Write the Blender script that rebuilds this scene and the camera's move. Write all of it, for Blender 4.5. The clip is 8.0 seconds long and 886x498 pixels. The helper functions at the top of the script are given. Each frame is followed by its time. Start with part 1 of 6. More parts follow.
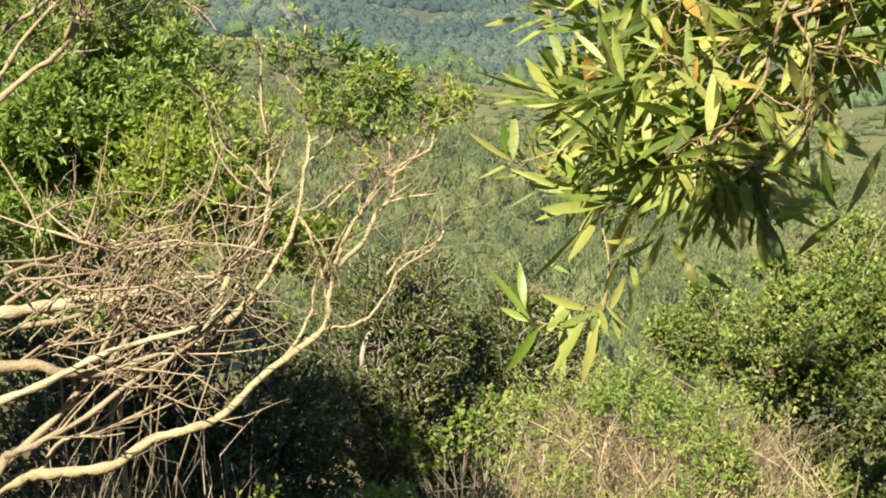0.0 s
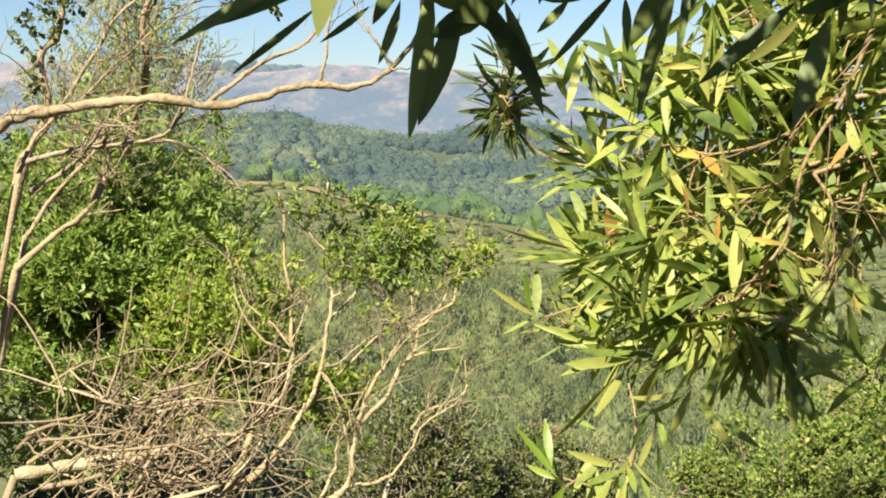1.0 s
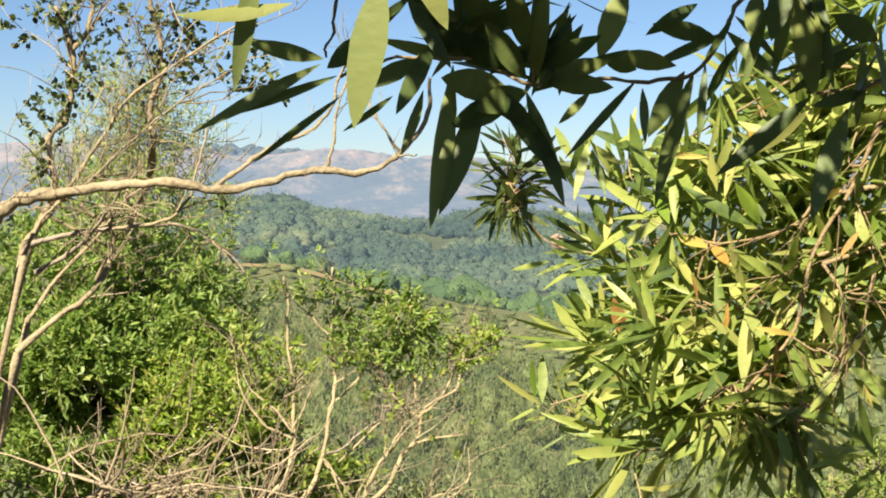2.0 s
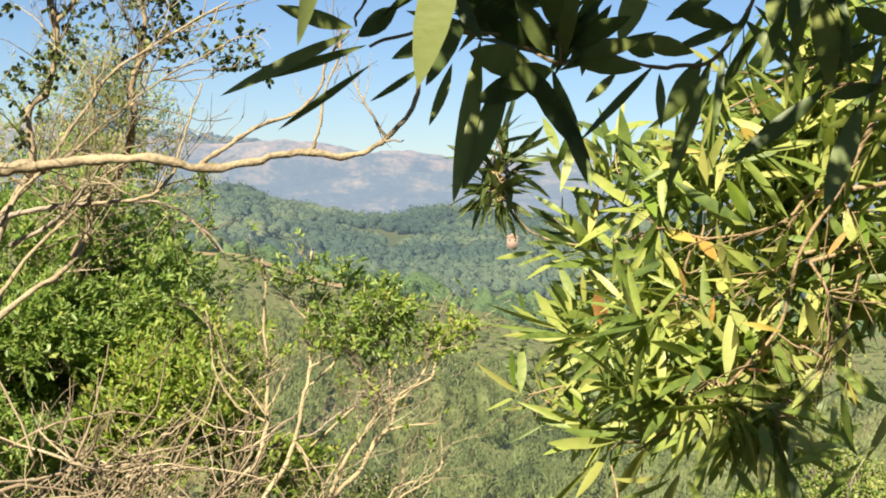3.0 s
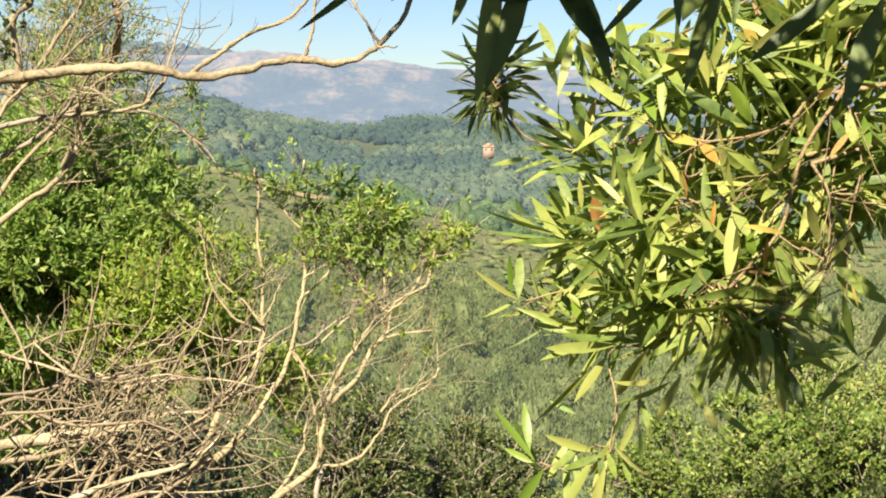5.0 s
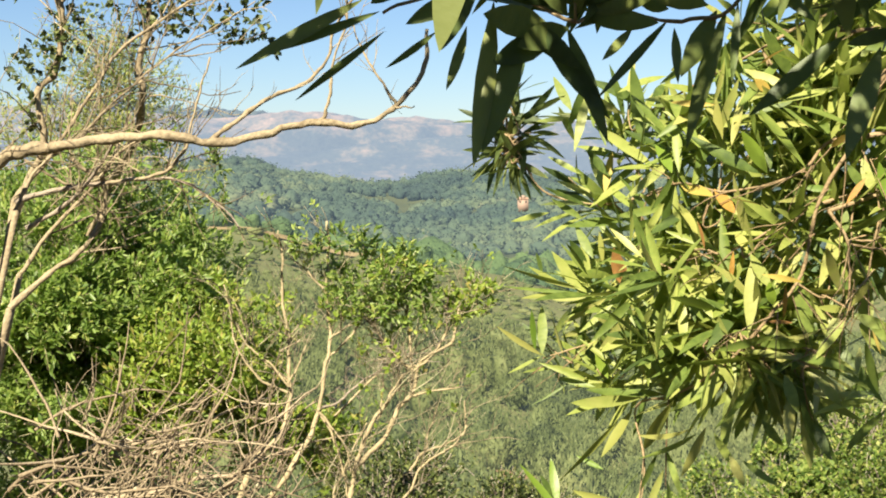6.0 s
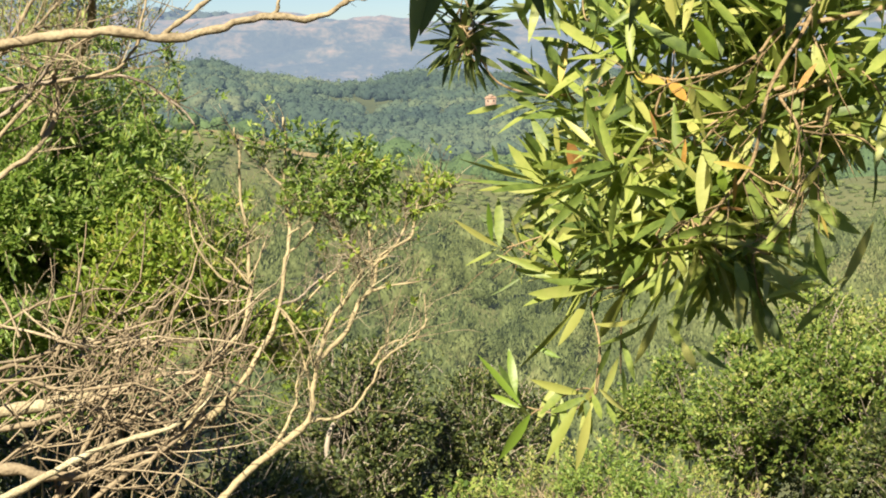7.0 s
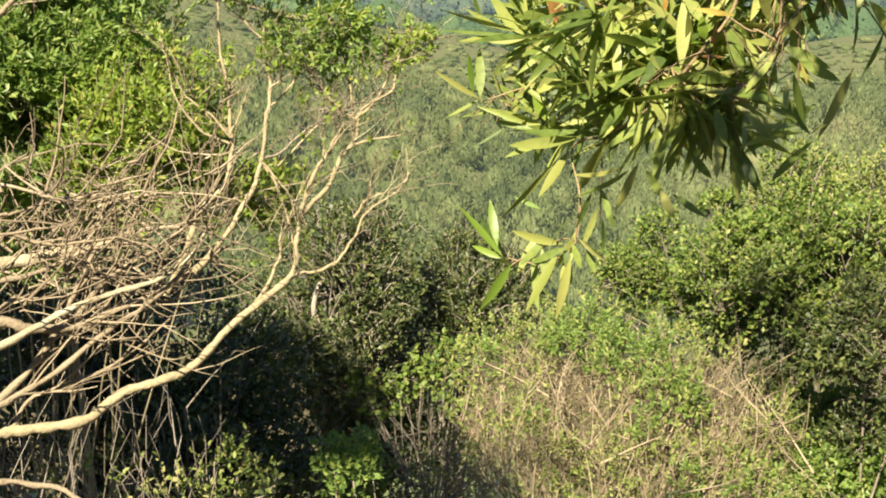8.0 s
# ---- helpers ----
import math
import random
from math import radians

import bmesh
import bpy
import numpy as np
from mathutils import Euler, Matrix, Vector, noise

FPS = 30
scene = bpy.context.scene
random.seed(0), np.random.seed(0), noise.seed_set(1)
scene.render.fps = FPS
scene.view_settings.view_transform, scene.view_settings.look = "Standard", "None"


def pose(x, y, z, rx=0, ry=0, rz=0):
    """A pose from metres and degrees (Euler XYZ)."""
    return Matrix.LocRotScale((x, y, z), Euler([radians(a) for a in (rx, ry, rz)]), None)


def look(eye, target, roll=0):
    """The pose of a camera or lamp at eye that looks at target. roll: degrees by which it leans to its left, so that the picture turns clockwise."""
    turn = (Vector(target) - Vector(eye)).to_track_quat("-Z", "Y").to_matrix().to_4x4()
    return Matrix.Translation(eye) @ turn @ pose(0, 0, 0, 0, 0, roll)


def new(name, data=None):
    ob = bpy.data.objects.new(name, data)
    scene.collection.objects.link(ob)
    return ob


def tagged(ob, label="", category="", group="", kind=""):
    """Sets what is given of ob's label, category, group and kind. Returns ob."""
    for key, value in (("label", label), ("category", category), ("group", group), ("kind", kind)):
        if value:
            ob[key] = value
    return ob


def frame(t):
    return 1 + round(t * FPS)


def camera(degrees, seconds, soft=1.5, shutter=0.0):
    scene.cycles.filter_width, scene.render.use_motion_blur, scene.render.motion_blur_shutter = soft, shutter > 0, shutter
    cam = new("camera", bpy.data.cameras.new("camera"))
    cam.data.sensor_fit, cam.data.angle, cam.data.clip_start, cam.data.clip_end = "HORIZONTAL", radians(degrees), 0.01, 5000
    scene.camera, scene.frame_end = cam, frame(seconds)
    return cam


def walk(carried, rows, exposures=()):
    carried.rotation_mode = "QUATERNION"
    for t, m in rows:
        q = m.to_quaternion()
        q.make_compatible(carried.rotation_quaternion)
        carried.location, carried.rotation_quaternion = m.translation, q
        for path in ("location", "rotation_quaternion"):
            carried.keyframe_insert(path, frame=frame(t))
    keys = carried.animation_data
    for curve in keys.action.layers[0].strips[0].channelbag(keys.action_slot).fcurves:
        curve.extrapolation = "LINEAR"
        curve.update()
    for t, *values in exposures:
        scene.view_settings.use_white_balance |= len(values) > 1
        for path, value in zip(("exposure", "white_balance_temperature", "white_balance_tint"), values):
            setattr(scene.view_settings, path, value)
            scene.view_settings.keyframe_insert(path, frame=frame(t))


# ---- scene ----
cam = camera(37.64, 8.0, soft=1.9, shutter=0.0)
PATH = [
    (0, (0.1068, -0.0113, 1.5928), (0.0010, 1.9413, 1.1729), -0.20),
    (0.5, (0.1040, -0.0111, 1.6027), (-0.0304, 1.9533, 1.2517), -1.03),
    (1, (0.1001, -0.0039, 1.6199), (-0.0352, 1.9806, 1.4117), -1.05),
    (1.5, (0.0898, -0.0010, 1.6228), (-0.0486, 1.9916, 1.5209), -0.89),
    (1.7, (0.0888, -0.0013, 1.6252), (-0.0497, 1.9920, 1.5375), -0.87),
    (2.8, (0.0438, 0.0017, 1.6104), (-0.0190, 1.9993, 1.5350), 1.56),
    (3, (0.0350, -0.0026, 1.6069), (-0.0232, 1.9947, 1.5229), 1.69),
    (3.5, (0.0176, -0.0012, 1.6000), (-0.0183, 1.9929, 1.4503), 1.95),
    (4, (0.0062, 0.0033, 1.5976), (0.0002, 1.9920, 1.3850), 2.52),
    (4.5, (-0.0045, 0.0047, 1.5987), (-0.0156, 1.9893, 1.3519), 2.23),
    (5, (0.0019, 0.0045, 1.6004), (-0.0171, 1.9922, 1.3797), 1.06),
    (5.2, (0.0056, 0.0001, 1.6106), (-0.0312, 1.9928, 1.4442), 0.40),
    (6.3, (0.0344, 0.0007, 1.6048), (-0.0424, 1.9945, 1.4673), -0.79),
    (6.5, (0.0383, 0.0005, 1.6033), (-0.0268, 1.9918, 1.4282), -0.97),
    (7, (0.0473, -0.0046, 1.5953), (0.0168, 1.9739, 1.3043), -1.48),
    (7.5, (0.0524, -0.0108, 1.5890), (0.0617, 1.9494, 1.1924), -1.48),
    (8, (0.0552, -0.0169, 1.5791), (0.0404, 1.9200, 1.0811), -1.65),
]
walk(cam, [(t, look(eye, target, roll)) for t, eye, target, roll in PATH],
     [(0.0, 1.41), (2.0, 1.42), (4.0, 1.44), (5.0, 1.48), (6.3, 1.42), (7.0, 1.34), (7.5, 1.42), (8.0, 1.44)])

# ---- world, sun, exposure ----
SUN_BEARING, SUN_HEIGHT = -160.5, 42.0     # degrees clockwise from +y, degrees above the horizon
world = bpy.data.worlds.new("world")
scene.world = world
world.use_nodes = True
wn, wl = world.node_tree.nodes, world.node_tree.links
sky = wn.new("ShaderNodeTexSky")
sky.sky_type = "NISHITA"
sky.sun_disc = False
sky.sun_elevation = radians(SUN_HEIGHT)
sky.sun_rotation = radians(SUN_BEARING)
sky.air_density, sky.dust_density, sky.ozone_density = 1.0, 0.1, 4.0
tint = wn.new("ShaderNodeMix")
tint.data_type, tint.blend_type = "RGBA", "MULTIPLY"
tint.inputs[0].default_value = 1.0
tint.inputs[7].default_value = (0.89, 0.96, 1.09, 1)
wl.new(sky.outputs[0], tint.inputs[6])
wl.new(tint.outputs[2], wn["Background"].inputs[0])
wn["Background"].inputs[1].default_value = 0.0395

sun = new("sun", bpy.data.lights.new("sun", "SUN"))
sun.data.energy, sun.data.angle, sun.data.color = 5.0, radians(0.55), (1.0, 0.90, 0.68)
sb, sh = radians(SUN_BEARING), radians(SUN_HEIGHT)
sun.matrix_world = look((0, 0, 30), Vector((0, 0, 30)) - Vector((math.sin(sb) * math.cos(sh), math.cos(sb) * math.cos(sh), math.sin(sh))))


# ---- materials ----
def material(name):
    m = bpy.data.materials.new(name)
    m.use_nodes = True
    nt = m.node_tree
    nt.nodes.clear()
    return m, nt.nodes, nt.links


def ramp(nodes, stops):
    r = nodes.new("ShaderNodeValToRGB")
    e = r.color_ramp.elements
    while len(e) < len(stops):
        e.new(0.5)
    for el, (p, c) in zip(e, stops):
        el.position, el.color = p, (*c, 1)
    return r


def leaf_material(name, stops, through_colour, rough=0.45, thin=0.35, mottle=0.22, by_object=False, grain=180.0, haze_glow=None, haze_strength=0.0, tone=0.0, relief_depth=0.0):
    """Blade: a glossy face over a thin sheet that lets light through, tone varied from leaf to leaf and along the blade."""
    m, n, l = material(name)
    out = n.new("ShaderNodeOutputMaterial")
    geo = n.new("ShaderNodeObjectInfo" if by_object else "ShaderNodeNewGeometry")
    pick = geo.outputs["Random" if by_object else "Random Per Island"]
    tex = n.new("ShaderNodeTexCoord")
    noi = n.new("ShaderNodeTexNoise")
    noi.inputs["Scale"].default_value = grain
    noi.inputs["Detail"].default_value = 3
    l.new(tex.outputs["Object"], noi.inputs["Vector"])
    mix = n.new("ShaderNodeMath")
    mix.operation = "MULTIPLY_ADD"
    mix.inputs[1].default_value = mottle
    l.new(noi.outputs["Fac"], mix.inputs[0])
    off = n.new("ShaderNodeMath")
    off.operation = "SUBTRACT"
    off.inputs[1].default_value = mottle / 2
    l.new(pick, off.inputs[0])
    l.new(off.outputs[0], mix.inputs[2])
    r = ramp(n, stops)
    l.new(mix.outputs[0], r.inputs[0])
    if tone:    # stands of differing tone: broad patches with a little leaf-to-leaf change
        patch = n.new("ShaderNodeTexNoise")
        patch.inputs["Scale"].default_value, patch.inputs["Detail"].default_value = tone, 3
        l.new(tex.outputs["Object"], patch.inputs["Vector"])
        spread = n.new("ShaderNodeMath")
        spread.operation = "MULTIPLY_ADD"
        spread.inputs[1].default_value, spread.inputs[2].default_value = 2.4, -0.85
        l.new(patch.outputs["Fac"], spread.inputs[0])
        both = n.new("ShaderNodeMath")
        both.operation = "MULTIPLY_ADD"
        both.inputs[1].default_value = 0.14
        l.new(mix.outputs[0], both.inputs[0])
        l.new(spread.outputs[0], both.inputs[2])
        l.new(both.outputs[0], r.inputs[0])
    p = n.new("ShaderNodeBsdfPrincipled")
    p.inputs["Roughness"].default_value = rough
    p.inputs["Specular IOR Level"].default_value = 0.4
    l.new(r.outputs[0], p.inputs["Base Color"])
    # faint emission that puts distance haze into the leaf itself
    if haze_glow:
        p.inputs["Emission Color"].default_value = (*haze_glow, 1)
        p.inputs["Emission Strength"].default_value = haze_strength
    tr = n.new("ShaderNodeBsdfTranslucent")
    tint = n.new("ShaderNodeMix")
    tint.data_type = "RGBA"
    tint.inputs[0].default_value = 0.5
    tint.inputs[7].default_value = (*through_colour, 1)
    l.new(r.outputs[0], tint.inputs[6])
    l.new(tint.outputs[2], tr.inputs[0])
    ms = n.new("ShaderNodeMixShader")
    ms.inputs[0].default_value = thin
    l.new(p.outputs[0], ms.inputs[1])
    l.new(tr.outputs[0], ms.inputs[2])
    l.new(ms.outputs[0], out.inputs[0])
    bump = n.new("ShaderNodeBump")
    bump.inputs["Strength"].default_value = 1.0 if relief_depth else 0.25
    bump.inputs["Distance"].default_value = relief_depth or 0.002
    l.new(noi.outputs["Fac"], bump.inputs["Height"])
    l.new(bump.outputs[0], p.inputs["Normal"])
    return m


def bark_material(name, stops, scale=60.0, rough=0.85):
    m, n, l = material(name)
    out = n.new("ShaderNodeOutputMaterial")
    tex = n.new("ShaderNodeTexCoord")
    big = n.new("ShaderNodeTexNoise")
    big.inputs["Scale"].default_value = scale * 0.2
    fine = n.new("ShaderNodeTexNoise")
    fine.inputs["Scale"].default_value = scale * 3
    fine.inputs["Detail"].default_value = 6
    geo = n.new("ShaderNodeNewGeometry")
    a = n.new("ShaderNodeMath")
    a.operation = "MULTIPLY_ADD"
    a.inputs[1].default_value = 0.55
    l.new(tex.outputs["Object"], big.inputs["Vector"])
    l.new(tex.outputs["Object"], fine.inputs["Vector"])
    l.new(fine.outputs["Fac"], a.inputs[0])
    b = n.new("ShaderNodeMath")
    b.operation = "MULTIPLY_ADD"
    b.inputs[1].default_value = 0.5
    l.new(big.outputs["Fac"], b.inputs[0])
    c = n.new("ShaderNodeMath")
    c.operation = "MULTIPLY_ADD"
    c.inputs[1].default_value = 0.5
    c.inputs[2].default_value = -0.28
    l.new(geo.outputs["Random Per Island"], c.inputs[0])
    l.new(c.outputs[0], b.inputs[2])
    l.new(b.outputs[0], a.inputs[2])
    r = ramp(n, stops)
    l.new(a.outputs[0], r.inputs[0])
    p = n.new("ShaderNodeBsdfPrincipled")
    p.inputs["Roughness"].default_value = rough
    l.new(r.outputs[0], p.inputs["Base Color"])
    bump = n.new("ShaderNodeBump")
    bump.inputs["Strength"].default_value = 0.9
    bump.inputs["Distance"].default_value = 0.003
    l.new(fine.outputs["Fac"], bump.inputs["Height"])
    l.new(bump.outputs[0], p.inputs["Normal"])
    l.new(p.outputs[0], out.inputs[0])
    return m


def earth_material(name, stops, scale, fine_scale, haze_glow=None, haze_strength=0.0, stretch=None, high=None):
    m, n, l = material(name)
    out = n.new("ShaderNodeOutputMaterial")
    tex = n.new("ShaderNodeTexCoord")
    big = n.new("ShaderNodeTexNoise")
    big.inputs["Scale"].default_value, big.inputs["Detail"].default_value, big.inputs["Roughness"].default_value = scale, 7, 0.62
    fine = n.new("ShaderNodeTexNoise")
    fine.inputs["Scale"].default_value, fine.inputs["Detail"].default_value = fine_scale, 4
    place = tex.outputs["Object"]
    if stretch:
        pull = n.new("ShaderNodeVectorMath")
        pull.operation = "MULTIPLY"
        pull.inputs[1].default_value = stretch
        l.new(place, pull.inputs[0])
        place = pull.outputs[0]
    l.new(place, big.inputs["Vector"])
    l.new(place, fine.inputs["Vector"])
    a = n.new("ShaderNodeMath")
    a.operation = "MULTIPLY_ADD"
    a.inputs[1].default_value = 0.45
    l.new(fine.outputs["Fac"], a.inputs[0])
    b = n.new("ShaderNodeMath")
    b.operation = "MULTIPLY_ADD"
    b.inputs[1].default_value, b.inputs[2].default_value = 1.1, -0.3
    l.new(big.outputs["Fac"], b.inputs[0])
    l.new(b.outputs[0], a.inputs[2])
    r = ramp(n, stops)
    l.new(a.outputs[0], r.inputs[0])
    if high:    # dry grass on the tops, brush in the folds
        cut = n.new("ShaderNodeSeparateXYZ")
        l.new(tex.outputs["Object"], cut.inputs[0])
        lift = n.new("ShaderNodeMapRange")
        for k, value in zip((1, 2, 3, 4), high):
            lift.inputs[k].default_value = value
        l.new(cut.outputs[2], lift.inputs[0])
        more = n.new("ShaderNodeMath")
        l.new(lift.outputs[0], more.inputs[0])
        l.new(a.outputs[0], more.inputs[1])
        l.new(more.outputs[0], r.inputs[0])
    p = n.new("ShaderNodeBsdfPrincipled")
    p.inputs["Roughness"].default_value = 0.95
    p.inputs["Specular IOR Level"].default_value = 0.1
    l.new(r.outputs[0], p.inputs["Base Color"])
    # emission laid over the slope colour in place of distance haze
    if haze_glow:
        p.inputs["Emission Color"].default_value = (*haze_glow, 1)
        p.inputs["Emission Strength"].default_value = haze_strength
    bump = n.new("ShaderNodeBump")
    bump.inputs["Strength"].default_value, bump.inputs["Distance"].default_value = 0.8, 0.25 / fine_scale
    l.new(fine.outputs["Fac"], bump.inputs["Height"])
    l.new(bump.outputs[0], p.inputs["Normal"])
    l.new(p.outputs[0], out.inputs[0])
    return m


BAY_STOPS = [(0.0, (0.07, 0.11, 0.027)), (0.25, (0.155, 0.215, 0.048)), (0.55, (0.27, 0.325, 0.075)), (0.8, (0.36, 0.395, 0.11)), (1.0, (0.44, 0.43, 0.145))]
M_BAY = leaf_material("bay_leaf", BAY_STOPS, (0.38, 0.50, 0.06), 0.46, 0.36, 0.55, by_object=True, grain=9)
M_BAY_JOINED = leaf_material("bay_leaf_joined", BAY_STOPS, (0.38, 0.50, 0.06), 0.46, 0.36, 0.55, grain=80)
M_BAY_PALE = leaf_material("bay_leaf_pale", [(0.0, (0.26, 0.30, 0.065)), (1.0, (0.38, 0.375, 0.11))], (0.42, 0.46, 0.06), 0.52, 0.3, 0.5, by_object=True, grain=9)
M_BAY_FRESH = leaf_material("bay_leaf_fresh", [(0.0, (0.13, 0.22, 0.03)), (1.0, (0.23, 0.32, 0.045))], (0.32, 0.48, 0.04), 0.40, 0.4, by_object=True, grain=9)
M_BAY_DULL = leaf_material("bay_leaf_dull", [(0.0, (0.17, 0.21, 0.07)), (1.0, (0.25, 0.265, 0.085))], (0.27, 0.33, 0.07), 0.45, 0.3, by_object=True, grain=9)
# darker copies of the bay leaf, with shade put into the base colour
M_BAY_SHADED = leaf_material("bay_leaf_shaded", [(0.0, (0.045, 0.075, 0.025)), (0.5, (0.11, 0.15, 0.045)), (1.0, (0.22, 0.25, 0.07))], (0.22, 0.30, 0.04), 0.5, 0.25, 0.5, by_object=True, grain=9)
M_BAY_SHADED_JOINED = leaf_material("bay_leaf_shaded_joined", [(0.0, (0.045, 0.075, 0.025)), (0.5, (0.11, 0.15, 0.045)), (1.0, (0.22, 0.25, 0.07))], (0.22, 0.30, 0.04), 0.5, 0.25, 0.5, grain=80)
M_BAY_YELLOW = leaf_material("bay_leaf_yellow", [(0.0, (0.50, 0.41, 0.10)), (0.6, (0.54, 0.37, 0.085)), (0.88, (0.47, 0.27, 0.06)), (1.0, (0.30, 0.15, 0.05))], (0.5, 0.32, 0.06), 0.6, 0.3, by_object=True, grain=11)
M_SMALL = leaf_material("coyote_leaf", [(0.0, (0.105, 0.175, 0.04)), (0.5, (0.205, 0.295, 0.07)), (0.9, (0.30, 0.38, 0.10)), (1.0, (0.35, 0.38, 0.09))], (0.32, 0.49, 0.06), 0.42, 0.45, grain=60)
M_SMALL_GOLD = leaf_material("coyote_leaf_gold", [(0.0, (0.125, 0.20, 0.028)), (0.5, (0.22, 0.31, 0.045)), (0.85, (0.31, 0.38, 0.07)), (1.0, (0.38, 0.31, 0.09))], (0.38, 0.48, 0.05), 0.45, 0.42, grain=60)
M_DARK = leaf_material("oak_leaf", [(0.0, (0.025, 0.04, 0.012)), (0.6, (0.068, 0.092, 0.025)), (1.0, (0.16, 0.175, 0.05))], (0.18, 0.24, 0.03), 0.5, 0.18, grain=60)
M_SHRUB = leaf_material("shrub_leaf", [(0.0, (0.04, 0.08, 0.015)), (0.4, (0.125, 0.19, 0.032)), (0.8, (0.22, 0.275, 0.058)), (1.0, (0.31, 0.31, 0.09))], (0.30, 0.42, 0.05), 0.55, 0.3, grain=60)
M_OLIVE = leaf_material("dry_shrub_leaf", [(0.0, (0.10, 0.15, 0.03)), (0.5, (0.21, 0.26, 0.055)), (1.0, (0.36, 0.33, 0.13))], (0.3, 0.34, 0.08), 0.65, 0.25, grain=60)
# scrub and valley woods leaves emit a little blue-grey, imitating haze
M_SAGE = leaf_material("scrub_leaf", [(0.0, (0.075, 0.10, 0.035)), (0.4, (0.135, 0.165, 0.055)), (0.75, (0.195, 0.215, 0.08)), (1.0, (0.28, 0.25, 0.125))], (0.22, 0.28, 0.06), 0.7, 0.36, grain=3.2, haze_glow=(0.40, 0.5, 0.50), haze_strength=0.042, tone=0.11, relief_depth=0.12)
M_WOODS = leaf_material("woods_leaf", [(0.0, (0.04, 0.075, 0.03)), (0.5, (0.085, 0.135, 0.045)), (1.0, (0.125, 0.16, 0.06))], (0.15, 0.2, 0.06), 0.8, 0.15, grain=1.1, haze_glow=(0.36, 0.52, 0.6), haze_strength=0.035, tone=0.03, relief_depth=0.7)
M_BARK = bark_material("pale_bark", [(0.0, (0.05, 0.035, 0.02)), (0.38, (0.15, 0.115, 0.07)), (0.55, (0.29, 0.23, 0.145)), (0.72, (0.38, 0.315, 0.205)), (1.0, (0.50, 0.44, 0.30))], 45)
M_TWIG = bark_material("dry_twig", [(0.0, (0.06, 0.045, 0.03)), (0.38, (0.20, 0.16, 0.095)), (0.65, (0.35, 0.30, 0.19)), (1.0, (0.56, 0.52, 0.37))])
M_STRAW = bark_material("straw_twig", [(0.0, (0.09, 0.065, 0.04)), (0.4, (0.25, 0.19, 0.115)), (0.7, (0.40, 0.325, 0.21)), (1.0, (0.56, 0.49, 0.35))])
M_DEADWOOD = bark_material("dead_twig", [(0.0, (0.06, 0.046, 0.032)), (0.38, (0.19, 0.145, 0.092)), (0.65, (0.34, 0.27, 0.18)), (1.0, (0.55, 0.47, 0.34))])
M_CREAM = bark_material("cream_bark", [(0.0, (0.08, 0.06, 0.035)), (0.36, (0.22, 0.18, 0.11)), (0.52, (0.34, 0.275, 0.16)), (0.7, (0.43, 0.36, 0.225)), (1.0, (0.54, 0.48, 0.33))], 45)
M_GREY = bark_material("grey_twig", [(0.0, (0.10, 0.085, 0.065)), (0.5, (0.27, 0.22, 0.17)), (1.0, (0.5, 0.44, 0.36))])
M_BAYTWIG = bark_material("bay_twig", [(0.0, (0.10, 0.065, 0.035)), (0.5, (0.27, 0.19, 0.10)), (1.0, (0.46, 0.37, 0.23))])
M_LICHEN = bark_material("lichened_bark", [(0.0, (0.10, 0.075, 0.045)), (0.42, (0.25, 0.195, 0.12)), (0.58, (0.40, 0.35, 0.23)), (0.75, (0.60, 0.56, 0.41)), (1.0, (0.70, 0.67, 0.52))], 60)
M_DIRT = earth_material("hillside", [(0.0, (0.06, 0.055, 0.03)), (0.5, (0.12, 0.10, 0.055)), (1.0, (0.26, 0.20, 0.11))], 0.6, 8.0)


# ---- tools ----
TO_SUN = np.array([math.sin(sb) * math.cos(sh), math.cos(sb) * math.cos(sh), math.sin(sh)])
STATION = np.array([0, 0, 1.6])


def at(p):
    """A place from its bearing (degrees clockwise from +y), height angle (degrees) and distance from the station."""
    a, e, d = radians(p[0]), radians(p[1]), p[2]
    return np.array([d * math.sin(a) * math.cos(e), d * math.cos(a) * math.cos(e), 1.6 + d * math.sin(e)])


def unit(v):
    v = np.asarray(v, float)
    return v / np.maximum(np.linalg.norm(v, axis=-1, keepdims=True), 1e-9)


class Buf:
    """Triangles gathered for one mesh."""

    def __init__(self):
        self.v, self.f, self.n = [], [], 0

    def add(self, v, f):
        self.v.append(np.asarray(v, float).reshape(-1, 3))
        self.f.append(np.asarray(f, int).reshape(-1, 3) + self.n)
        self.n += len(self.v[-1])

    def mesh(self, name, mat, smooth=True):
        me = bpy.data.meshes.new(name)
        v, f = np.concatenate(self.v), np.concatenate(self.f)
        me.vertices.add(len(v))
        me.vertices.foreach_set("co", v.ravel())
        me.loops.add(f.size)
        me.loops.foreach_set("vertex_index", f.ravel())
        me.polygons.add(len(f))
        me.polygons.foreach_set("loop_start", np.arange(0, f.size, 3))
        me.update(calc_edges=True)
        me.validate()
        me.polygons.foreach_set("use_smooth", np.full(len(me.polygons), smooth))
        me.materials.append(mat)
        return me


def part(name, buf, mat, parent, label="", kind="", smooth=True):
    ob = new(name, buf.mesh(name, mat, smooth) if isinstance(buf, Buf) else buf)
    if parent:
        ob.parent = parent
    return tagged(ob, label, kind=kind)


def thing(name, label, category, place=(0, 0, 0), group="", kind=""):
    ob = new(name)
    ob.empty_display_size = 0.1
    return tagged(ob, label, category, group, kind)


